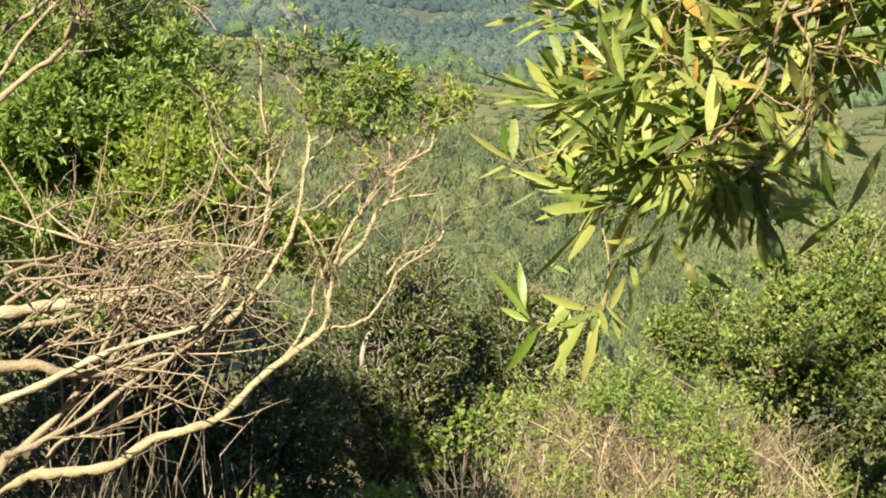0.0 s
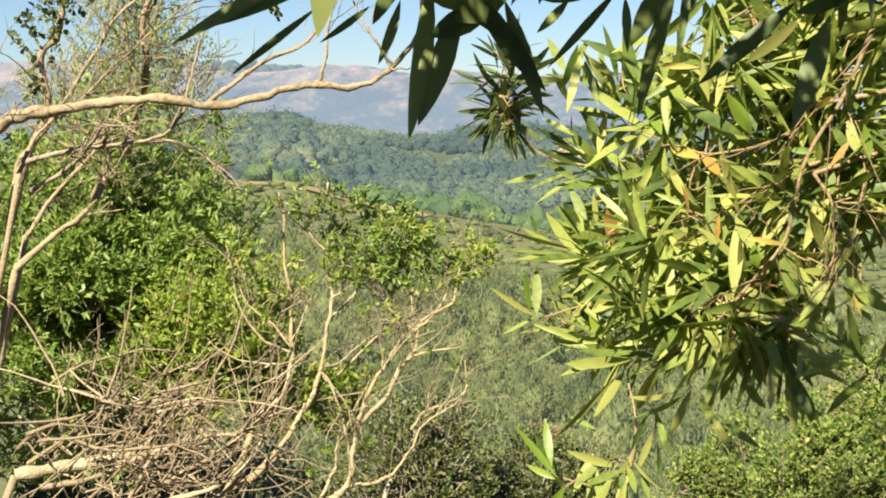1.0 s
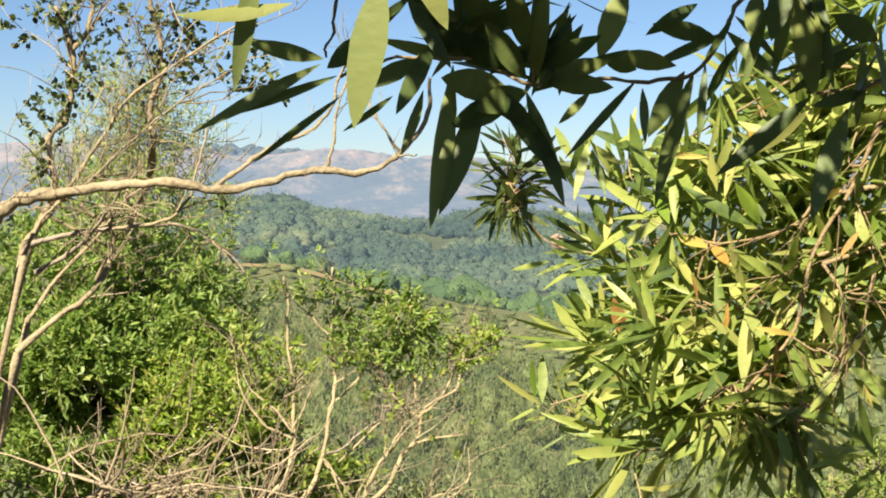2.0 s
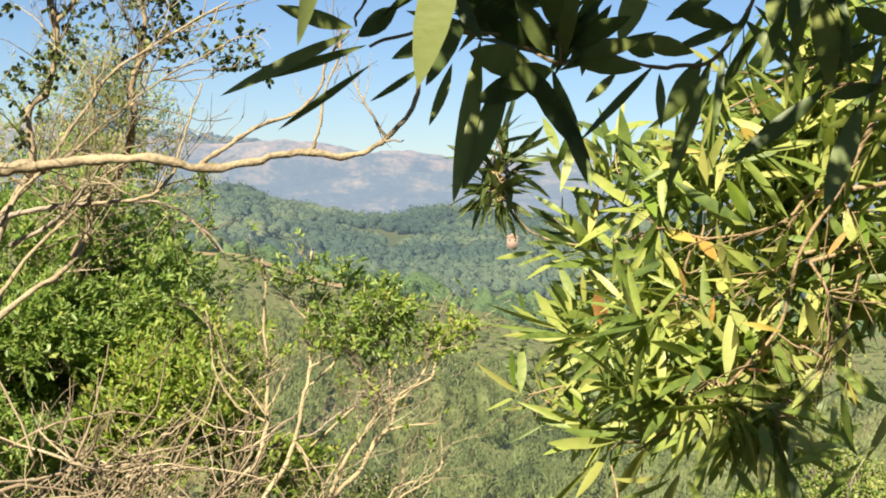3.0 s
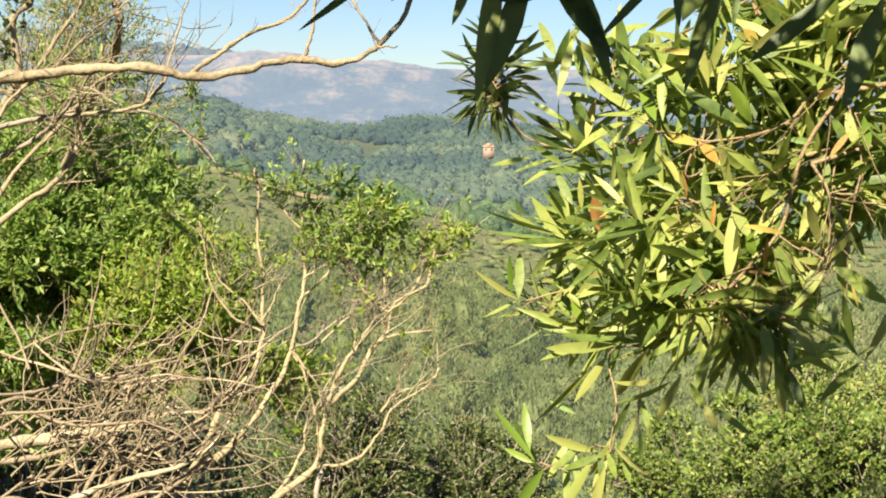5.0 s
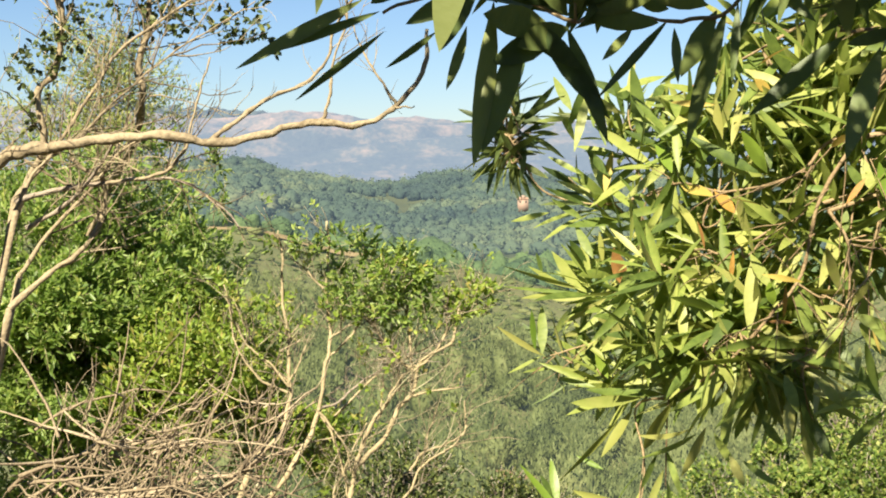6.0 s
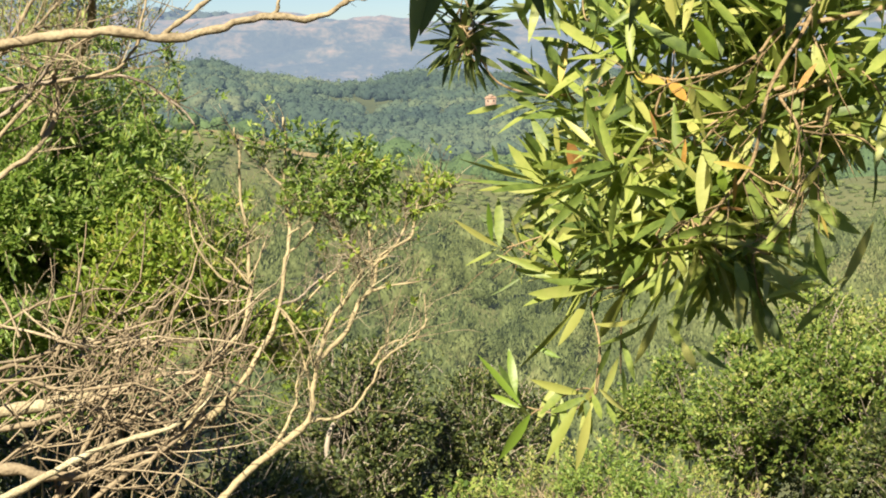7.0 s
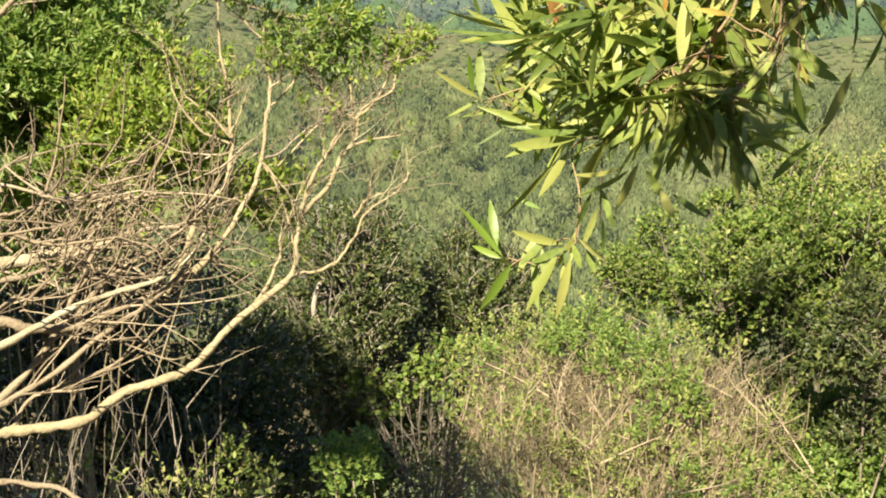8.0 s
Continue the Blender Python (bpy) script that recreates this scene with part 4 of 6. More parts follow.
for c, w, h in (((-8.80, -3.47, 2.5), 0.024, 0.013), ((-7.47, -3.76, 2.5), 0.032, 0.015), ((-5.98, -3.44, 2.5), 0.032, 0.015), ((-4.88, -3.72, 2.5), 0.021, 0.015), ((-3.28, -4.26, 2.5), 0.013, 0.015), ((-11.36, 0.13, 2.55), 0.012, 0.022), ((-11.45, -1.59, 2.55), 0.018, 0.015), ((-9.51, -6.99, 2.55), 0.04, 0.03)):
    sprigs(tops, at(c), (w, 0.03, h), 16, 0.015, 8, 0.028, 0.2, 0.7, 0.2, s3, 0.0007, gaps=0.2, freq=20)
part("foliage", tops, M_SMALL, shrub, "bright green leaves at the stem tips", kind="stuff")
tops = Buf()
for c, w, h in (((-2.05, -4.92, 2.5), 0.030, 0.027), ((-0.33, -6.08, 2.5), 0.043, 0.034), ((0.31, -5.47, 2.5), 0.016, 0.016), ((-1.23, -6.56, 2.5), 0.024, 0.021), ((-4.20, -4.60, 2.48), 0.03, 0.02), ((-2.90, -4.70, 2.48), 0.03, 0.02)):
    sprigs(tops, at(c), (w, 0.04, h), int(22000 * w * h) + 6, 0.015, 9, 0.026, 0.2, 0.6, 0.2, s3, 0.0007, gaps=0.12, freq=22)
for q, _ in random.sample(ends, 90):
    sprigs(tops, q, (0.008, 0.008, 0.008), 2, 0.011, 6, 0.018, 0.0, 0.6, 0.3, gaps=1.0)
part("foliage", tops, M_SMALL_GOLD, shrub, "yellow-green young leaves", kind="stuff")
part("twig", s3, M_TWIG, shrub, "thin dry upright twigs", kind="stuff")

# ---- heap of dead brush ----
heap = thing("dead_brush", "tangled heap of dead pinkish-brown branches", "brush")
h2 = Buf()
g1 = stem_part(heap, "branch", [(-20.83, -16.77, 2.45), (-18.96, -16.84, 2.45), (-17.58, -17.30, 2.45), (-15.39, -17.30, 2.45), (-13.98, -16.83, 2.45), (-11.55, -15.94, 2.5), (-8.94, -14.40, 2.55)], 0.012, 0.004, M_DEADWOOD)
g2 = stem_part(heap, "branch", [(-20.63, -14.55, 2.6), (-18.75, -14.34, 2.6), (-16.84, -14.20, 2.6), (-14.75, -13.84, 2.6)], 0.015, 0.011, M_LICHEN, "thick dead branch whitened by lichen")
stem_part(heap, "branch", [(-20.79, -18.32, 2.45), (-18.07, -17.48, 2.42), (-15.78, -16.52, 2.42), (-14.02, -16.09, 2.42), (-12.25, -15.75, 2.42), (-10.68, -14.89, 2.44), (-9.86, -13.83, 2.46)], 0.008, 0.003, M_LICHEN, "dead branch whitened by lichen")
g3 = stem_part(heap, "branch", [(-20.36, -20.52, 2.45), (-19.36, -20.24, 2.45), (-17.33, -19.45, 2.45), (-14.70, -17.86, 2.45), (-12.33, -16.49, 2.45), (-10.72, -15.26, 2.45)], 0.008, 0.004, M_DEADWOOD)
stem_part(heap, "branch", [(-20.62, -23.29, 2.3), (-19.19, -23.57, 2.3), (-17.26, -24.09, 2.3), (-15.36, -25.37, 2.3)], 0.006, 0.004, M_DEADWOOD)
g5 = stem_part(heap, "branch", [(-20.96, -21.15, 2.55), (-17.76, -18.73, 2.5), (-16.06, -16.50, 2.5), (-14.57, -13.72, 2.5), (-13.84, -11.09, 2.5)], 0.008, 0.003, M_DEADWOOD)
g6 = stem_part(heap, "branch", [(-19.50, -15.15, 2.5), (-17.34, -14.91, 2.5), (-15.10, -14.16, 2.5), (-12.34, -13.41, 2.5), (-9.36, -13.63, 2.5)], 0.006, 0.003, M_DEADWOOD)
g7 = stem_part(heap, "branch", [(-15.87, -17.01, 2.5), (-13.98, -15.24, 2.5), (-11.39, -13.98, 2.5), (-8.99, -11.91, 2.5)], 0.006, 0.003, M_DEADWOOD)
g8 = stem_part(heap, "branch", [(-19.05, -21.43, 2.5), (-17.92, -20.15, 2.5), (-14.35, -19.12, 2.5), (-11.68, -17.41, 2.5)], 0.005, 0.002, M_DEADWOOD)
rng = np.random.default_rng(11)
for _ in range(74):
    x0, z0 = rng.uniform(-20.5, -13.0), rng.uniform(-16.5, -11.0)
    d0 = 2.45 + rng.uniform(-0.05, 0.45)
    p = at((x0, z0, d0))
    d = unit([rng.uniform(0.2, 1.0) * (1 if rng.random() < 0.8 else -0.7), rng.normal(0, 0.35), rng.normal(0.18, 0.45)])
    n, step, bend = 9, rng.uniform(0.02, 0.045), rng.normal(0, 0.06, 3)
    pts = [p]
    for k in range(n):
        d = unit(d + bend + rng.normal(0, 0.16, 3) * (rng.random() < 0.5))
        pts.append(pts[-1] + d * step)
    tube(h2, np.array(pts), rng.uniform(0.0014, 0.0045), 0.001, 5)
for _ in range(150):     # fine crooked twigs caught in the heap
    p = at((rng.uniform(-18.5, -8.5), rng.uniform(-16.5, -10.2), 2.42 + rng.uniform(-0.05, 0.25)))
    d = unit([rng.normal(0.35, 0.6), rng.normal(0, 0.35), rng.normal(0.35, 0.55)])
    pts = [p]
    for k in range(7):
        d = unit(d + rng.normal(0, 0.22, 3))
        pts.append(pts[-1] + d * rng.uniform(0.012, 0.03))
    tube(h2, np.array(pts), rng.uniform(0.0009, 0.0022), 0.0006, 4)
for ln, k in ((g1, 11), (g2, 3), (g3, 6), (g5, 13), (g6, 11), (g7, 13), (g8, 4)):
    twigs(h2, ln, k, 0.24, 0.0026, 0.6, 0.25, sub=2, sides=4, sway=0.22)
rooted(heap, (-1.6, 2.2), [at((-20.83, -16.77, 2.45)), at((-20.63, -14.55, 2.6)), at((-20.36, -20.52, 2.45)), at((-20.62, -23.29, 2.3))], M_DEADWOOD, 0.013, 0.008, "branch")
part("twig", h2, M_DEADWOOD, heap, "crossing dry twigs", kind="stuff")

# dry stalks and low plants in the shade under the heap
under = thing("dry_undergrowth", "dry stalks and low leaves in deep shade", "undergrowth")
u1, u2 = Buf(), Buf()
for _ in range(80):
    p = at((rng.uniform(-21, -10.5), rng.uniform(-27, -21), rng.uniform(2.9, 3.8)))
    d = unit([rng.normal(0, 0.4), rng.normal(0, 0.3), 1])
    ln = rng.uniform(0.1, 0.35)
    foot = on_ground(p[0] + rng.normal(0, 0.3), p[1] + rng.normal(0, 0.2))
    tube(u1, curve_points([foot, (foot + p) / 2 + rng.normal(0, 0.1, 3), p], 3), 0.0016, 0.0012, 3)
    tube(u1, np.array([p, p + d * ln * 0.5 + rng.normal(0, 0.015, 3), p + d * ln + rng.normal(0, 0.03, 3)]), rng.uniform(0.001, 0.0025), 0.0006, 3)
for c, w, n in (((-9.44, -24.54, 3.3), 0.09, 60), ((-11.86, -25.03, 3.3), 0.06, 30), ((-16.47, -24.24, 3.4), 0.14, 60)):
    sprigs(u2, at(c), (w, w, w), n, 0.019, 7, 0.06, 0.2, 0.5, 0.26, gaps=0.2, freq=6)
u3 = Buf()
for c, w, n in (((-4.38, -24.62, 5.2), 0.10, 70), ((-5.27, -23.73, 5.2), 0.06, 30), ((-3.52, -23.45, 5.2), 0.05, 26)):
    sprigs(u3, at(c), (w, w, w), n, 0.03, 8, 0.07, 0.2, 0.7, 0.26, gaps=0.2, freq=6)
    rooted(under, tuple(at(c)[:2]), [at(c)], M_GREY, 0.008, 0.003)
part("foliage", u3, M_SMALL, under, "bright green young shoots", kind="stuff")
part("stalk", u1, M_GREY, under, kind="stuff")
part("foliage", u2, M_OLIVE, under, kind="stuff")
rooted(under, (-0.85, 3.4), [at(c) for c in ((-9.43, -24.30, 3.3), (-11.86, -25.03, 3.3), (-16.47, -24.24, 3.4))], M_GREY, 0.008, 0.003)


# ---- oaks in the gully ----
def oak(label, lobes, trunk, leaf=0.034, mat=None, twig_r=0.004):
    ob = thing("oak_tree", label, "tree", group="oaks in the gully")
    tb, cb = Buf(), Buf()
    ln = stem(tb, trunk, 0.11, 0.03, 8, 0.01)
    rooted(ob, (ln[0][0], ln[0][1]), [ln[0]], M_GREY, 0.15, 0.11, "trunk")
    for c, w, n in lobes:
        q = at(c)
        k = ln[int(len(ln) * 0.55)]
        mid = (k + q) / 2 + np.random.normal(0, 0.12, 3)
        tube(tb, curve_points([k, mid, q], 6), 0.03, 0.008, 5)
        sprigs(cb, q, (w, w, w * 0.85), int(n * 1.9), leaf, 9, 0.12, 0.55, 0.5, 0.25, tb, twig_r, gaps=0.2, freq=2.6, flat=True)
    part("trunk", tb, M_GREY, ob)
    part("crown", cb, mat or M_DARK, ob, kind="stuff")
    return ob


oak("dark green live oak filling the shaded gully", [((-4.75, -15.11, 8), 0.4, 420), ((-4.32, -17.12, 7.9), 0.4, 420), ((-5.90, -17.29, 8), 0.35, 300), ((-3.66, -19.64, 8), 0.4, 360), ((-6.06, -20.01, 8.2), 0.4, 300), ((-3.17, -14.18, 8.2), 0.25, 160), ((-8.03, -17.91, 8.6), 0.5, 300), ((-9.01, -20.80, 8.6), 0.6, 300), ((-4.34, -22.32, 8.4), 0.45, 300), ((-2.20, -22.17, 8.6), 0.4, 260), ((-5.29, -25.20, 8.2), 0.5, 260), ((-2.04, -25.35, 8.2), 0.5, 260)], [(-6.83, -32.16, 8.4), (-6.17, -26.35, 8.3), (-5.35, -21.53, 8.2), (-4.91, -18.09, 8.2)])
oak("live oak with sunlit top beside the gully", [((0.87, -16.06, 9), 0.35, 300), ((0.11, -15.04, 9.2), 0.28, 220), ((-0.76, -18.26, 9), 0.4, 320), ((1.63, -17.32, 8.8), 0.35, 280), ((-1.35, -20.23, 9), 0.5, 320), ((2.68, -16.34, 9), 0.3, 200)], [(-0.12, -32.48, 9.2), (0.06, -26.62, 9.1), (0.20, -21.76, 9), (0.29, -18.29, 9)])

oak("dark live oak in full shade under the dead brush", [((-18.23, -16.92, 5.6), 0.35, 300), ((-15.45, -18.20, 5.6), 0.35, 300), ((-12.40, -17.53, 5.7), 0.35, 300), ((-10.04, -19.69, 5.8), 0.32, 280), ((-18.59, -20.22, 5.4), 0.35, 280), ((-15.28, -21.60, 5.4), 0.35, 280), ((-12.00, -21.96, 5.5), 0.35, 280), ((-9.26, -23.18, 5.8), 0.3, 220), ((-17.55, -24.16, 5.2), 0.4, 280), ((-13.02, -24.98, 5.2), 0.4, 280), ((-17.99, -14.55, 5.8), 0.3, 240), ((-8.92, -26.11, 5.6), 0.35, 200)], [(-16.10, -33.33, 5.8), (-15.19, -27.79, 5.7), (-14.44, -23.15, 5.6), (-14.07, -19.32, 5.6)])

# ---- green bushes down the slope ----
def slope_bush(label, lobes, gap=0.26, leaf=0.027, mat=None):
    ob = thing("leafy_bush", label, "bush", group="bushes down the slope")
    lb, sb2 = Buf(), Buf()
    for c, w, n in lobes:
        q = at(c)
        sprigs(lb, q, (w * 0.8, w * 0.8, w * 0.7), int(n * 0.5), leaf, 9, 0.08, 0.6, 0.5, 0.25, sb2, 0.002, gaps=gap, freq=2.4, flat=True)
        for _ in range(9):      # knobs over the lobe, with hollows between
            d = unit(np.random.normal(0, 1, 3) + [0, -0.5, 0.35])
            k = w * random.uniform(0.22, 0.42)
            sprigs(lb, q + d * w * 0.78, (k, k, k * 0.85), int(n * 0.24), leaf * random.uniform(0.85, 1.15), 9, 0.07, 0.5, 0.5, 0.27, sb2, 0.002, gaps=gap, freq=4, flat=True)
    part("foliage", lb, mat or M_SHRUB, ob, kind="stuff")
    part("stem", sb2, M_GREY, ob, kind="stuff")
    mid = np.mean([at(c) for c, _, _ in lobes], axis=0)
    rooted(ob, (mid[0], mid[1]), [at(c) for c, _, _ in lobes], M_GREY, 0.011, 0.004)


slope_bush("broad green bush with sunlit crown", [((12.96, -15.21, 6.6), 0.3, 420), ((15.56, -13.67, 6.8), 0.36, 440), ((15.45, -16.08, 6.5), 0.34, 400), ((17.79, -15.00, 6.5), 0.32, 400)], 0.16)
slope_bush("tall olive bush on the slope", [((17.85, -12.87, 7.2), 0.34, 420), ((15.95, -12.70, 7.4), 0.28, 300), ((20.66, -13.43, 7), 0.42, 400), ((19.89, -15.35, 6.8), 0.35, 300)], mat=M_OLIVE)
slope_bush("green bush beside the dry shrub", [((10.44, -15.53, 7.2), 0.312, 320), ((8.69, -16.31, 7.2), 0.240, 200), ((12.23, -16.71, 7.2), 0.312, 300), ((13.96, -16.88, 7.32), 0.240, 180)])
# dark leaf material and wide gaps stand in for shade in this hollow
slope_bush("bush in the hollow below the others, shade put into its leaf colour", [((14.81, -18.77, 7), 0.36, 300), ((16.99, -17.91, 6.6), 0.26, 240), ((18.95, -18.01, 6.2), 0.28, 300), ((15.92, -21.34, 7), 0.4, 260), ((21.13, -19.00, 6.2), 0.4, 300), ((18.10, -20.22, 6.6), 0.3, 240)], 0.06, mat=M_DARK)
slope_bush("low green bush with light leaves", [((19.45, -22.68, 6.9), 0.32, 300), ((17.87, -24.71, 6.8), 0.34, 300), ((20.83, -24.84, 6.8), 0.34, 300), ((15.90, -25.12, 6.7), 0.26, 200), ((17.24, -22.66, 7), 0.25, 180)], 0.2, 0.034, M_SMALL)

# ---- dry twiggy mound ----
mound = thing("dry_shrub", "rounded shrub of dry straw-coloured twigs and sparse olive leaves", "shrub")
ml, mt = Buf(), Buf()
base = at((7.13, -34.63, 6.35))
for c, w, n in (((2.51, -20.28, 6.49), 0.276, 160), ((4.62, -19.30, 6.49), 0.248, 160), ((6.97, -19.03, 6.49), 0.248, 240), ((10.10, -19.94, 6.35), 0.276, 220), ((3.02, -23.23, 6.21), 0.359, 200), ((6.23, -22.24, 6.21), 0.359, 220), ((9.40, -23.13, 6.21), 0.359, 200), ((12.19, -21.32, 6.35), 0.276, 140), ((1.64, -25.41, 6.21), 0.414, 240), ((5.72, -25.64, 6.07), 0.414, 200), ((9.74, -25.76, 6.07), 0.414, 200), ((13.33, -23.89, 6.21), 0.359, 180), ((14.44, -25.71, 6.21), 0.359, 180), ((13.15, -20.06, 6.49), 0.193, 90), ((14.50, -22.15, 6.49), 0.221, 110)):
    q = at(c)
    sprigs(ml, q, (w, w, w), int(n * 1.5), 0.024, 9, 0.08, 0.45, 0.6, 0.2, gaps=0.08, freq=4)
    for _ in range(30):     # forked twigs fanning up and out of the heart of the shrub
        e = q + unit(np.random.normal(0, 1, 3) + [0, -0.6, 0.3]) * w * random.uniform(0.5, 1.05)
        d = unit(unit(e - base) + np.random.normal(0, 0.5, 3) + [0, 0, 0.15])
        s = e - d * random.uniform(0.28, 0.62)
        ln = curve_points([s, (s + e) / 2 + np.random.normal(0, 0.035, 3), e], 4)
        tube(mt, ln, random.uniform(0.0025, 0.0065), 0.0016, 4)
        twigs(mt, ln, 4, 0.19, 0.0024, 0.6, 0.4, sub=1, sides=3)
rooted(mound, (float(base[0]), float(base[1])), [at(c) for c in ((2.51, -20.28, 6.49), (6.97, -19.03, 6.49), (10.10, -19.94, 6.35), (3.02, -23.23, 6.21), (9.40, -23.13, 6.21), (13.33, -23.89, 6.21), (5.72, -25.64, 6.07))], M_STRAW, 0.012, 0.004)
part("twig", mt, M_STRAW, mound, "dry straw-coloured twigs", kind="stuff")
part("foliage", ml, M_OLIVE, mound, kind="stuff")
mg = Buf()
for c, w, n in (((6.73, -18.66, 6.28), 0.179, 150), ((8.04, -19.50, 6.21), 0.124, 80), ((5.43, -19.04, 6.28), 0.097, 50), ((9.98, -19.21, 6.14), 0.110, 70), ((10.40, -20.66, 6.07), 0.097, 50), ((11.32, -21.35, 6.07), 0.083, 40), ((9.41, -22.15, 5.93), 0.083, 36), ((2.54, -19.53, 6.28), 0.110, 40), ((3.86, -21.76, 6), 0.097, 34), ((14.42, -24.76, 5.93), 0.138, 80), ((11.84, -24.69, 5.86), 0.097, 40)):
    sprigs(mg, at(c), (w, w, w * 0.8), int(n * 1.3), 0.026, 9, 0.07, 0.3, 0.7, 0.2, gaps=0.1, freq=8)
part("foliage", mg, M_SMALL, mound, "fresh green leaves on the crown", kind="stuff")

# small green shrub at the edge of the gully
small = thing("small_shrub", "small green-leaved shrub with grey twigs beside the gully", "shrub")
sl, sm = Buf(), Buf()
root = at((-0.96, -26.59, 7.68))
for c, w, n in (((-3.95, -20.61, 7.68), 0.066, 32), ((-2.93, -21.40, 7.68), 0.079, 32), ((-1.42, -20.21, 7.68), 0.094, 56), ((0.06, -19.51, 7.68), 0.094, 56), ((0.28, -21.00, 7.68), 0.107, 56), ((-5.20, -24.47, 7.38), 0.119, 64), ((-3.59, -24.79, 7.38), 0.107, 64), ((-4.72, -25.70, 7.38), 0.158, 96)):
    q = at(c)
    sprigs(sl, q, (w, w, w), int(n * 0.55), 0.037, 7, 0.085, 0.2, 0.6, 0.42, gaps=0.35, freq=8)
    for _ in range(6):
        e = q + np.random.normal(0, w * 0.7, 3)
        tube(sm, curve_points([root, (root + e) / 2 + np.random.normal(0, 0.06, 3), e], 5), 0.004, 0.001, 4)
for _ in range(22):
    e = at((rng.uniform(-2.6, 0.6), rng.uniform(-24, -20.5), 7.7))
    tube(sm, curve_points([root + (e - root) * random.uniform(0.3, 0.7) + np.random.normal(0, 0.09, 3), (root + 3 * e) / 4 + np.random.normal(0, 0.05, 3), e], 5), 0.0025, 0.0008, 4)
part("twig", sm, M_GREY, small, kind="stuff")
rooted(small, (float(root[0]), float(root[1])), [root], M_GREY, 0.014, 0.007)
part("foliage", sl, M_SHRUB, small, kind="stuff")


# ---- bay laurel: long leaves near the camera ----
def blade(length, width, fold, curl, twist=0.0):
    """A bay leaf along +x: pointed at both ends, folded on its midrib and arched."""
    t = np.array([0.0, 0.1, 0.26, 0.44, 0.62, 0.78, 0.91, 1.0])
    w = width * np.array([0.05, 0.38, 0.8, 1.0, 0.92, 0.66, 0.33, 0.0])
    x, z = t * length, -curl * length * t**2
    v, f = [], []
    for k in range(8):
        a = twist * t[k]
        for s in (-1, 0, 1):
            yy, zz = s * w[k], abs(s) * w[k] * fold
            v.append((x[k], yy * math.cos(a) - zz * math.sin(a), z[k] + yy * math.sin(a) + zz * math.cos(a)))
    for k in range(7):
        for s in (0, 1):
            p = k * 3 + s
            f += [(p, p + 3, p + 4), (p, p + 4, p + 1)]
    return np.array(v), np.array(f)


BLADES = [blade(1.0, random.uniform(0.064, 0.102), random.uniform(0.05, 0.4), random.uniform(-0.05, 0.2), random.uniform(-0.5, 0.5)) for _ in range(9)]
BLADE_MESH, BLADE_MESH_WIDTH = {}, {}
for mat in (M_BAY, M_BAY_PALE, M_BAY_FRESH, M_BAY_DULL, M_BAY_SHADED, M_BAY_YELLOW):
    for k, (v, f) in enumerate(BLADES):
        b = Buf()
        b.add(v, f)
        BLADE_MESH[mat.name, k] = b.mesh("leaf", mat)
        BLADE_MESH_WIDTH[BLADE_MESH[mat.name, k].name] = float(np.ptp(v[:, 1]))


def set_leaf(parent, base, along, face, length, mat=M_BAY, kind=None):
    x = unit(along)
    y = unit(np.cross(face, x))
    z = np.cross(x, y)
    k = random.randrange(len(BLADES)) if kind is None else kind
    ob = new("leaf", BLADE_MESH[mat.name, k])
    ob.parent = parent
    ob.matrix_basis = Matrix(((*(x * length)[:1], (y * length)[0], (z * length)[0], base[0]), (x[1] * length, y[1] * length, z[1] * length, base[1]), (x[2] * length, y[2] * length, z[2] * length, base[2]), (0, 0, 0, 1)))
    return ob


def joined_leaf(buf, base, along, face, length):
    x = unit(along)
    y = unit(np.cross(face, x))
    z = np.cross(x, y)
    v, f = random.choice(BLADES)
    buf.add(base + length * (v[:, :1] * x + v[:, 1:2] * y + v[:, 2:] * z), f)


def way(bearing, lean, ahead):
    """A direction as seen from the station: degrees clockwise from straight up, and how far it points away from the viewer."""
    a = radians(lean)
    b = radians(bearing)
    right, deep = np.array([math.cos(b), -math.sin(b), 0]), np.array([math.sin(b), math.cos(b), 0])
    return unit(right * math.sin(a) + np.array([0, 0, 1]) * math.cos(a) + deep * ahead)


def rosette(p, d, n, size, wide=1.0):
    """Base, direction, face and length of the leaves round the end of a shoot."""
    out = []
    u = unit(np.cross(d, [0.3, 0.2, 0.9]))
    w = np.cross(d, u)
    for i in range(n):
        a = i * 2.4 + random.uniform(-0.4, 0.4)
        s = i / max(1, n - 1)
        open_ = (0.3 + 0.95 * s) * wide * random.uniform(0.8, 1.2)
        side = u * math.cos(a) + w * math.sin(a)
        ld = unit(d * math.cos(open_) + side * math.sin(open_) + [0, 0, -0.12])
        face = unit(d * 0.45 - side * 0.4 + TO_SUN * 0.5 + [0, 0, 0.2] + np.random.normal(0, 0.5, 3))
        out.append((p - d * (0.012 + 0.05 * s) + side * 0.003, ld, face, size * random.uniform(0.75, 1.2) * (0.8 + 0.3 * s)))
    return out


def leaf_between(parent, base, tip, breadth, mat, stray=0.22):
    p, q = at(base), at(tip)
    d = q - p
    ln = float(np.linalg.norm(d))
    face = unit(STATION - p) * random.choice((1, -1)) + np.random.normal(0, stray, 3)
    ob = set_leaf(parent, p, d, face, ln, mat)
    k = BLADE_MESH_WIDTH[ob.data.name]
    ob.matrix_basis = ob.matrix_basis @ Matrix.Diagonal((1, 0.8 * breadth / ln / k, 1, 1))


bay = thing("bay_laurel", "bay laurel bough of long yellow-green leaves, sunlit and hanging", "tree")


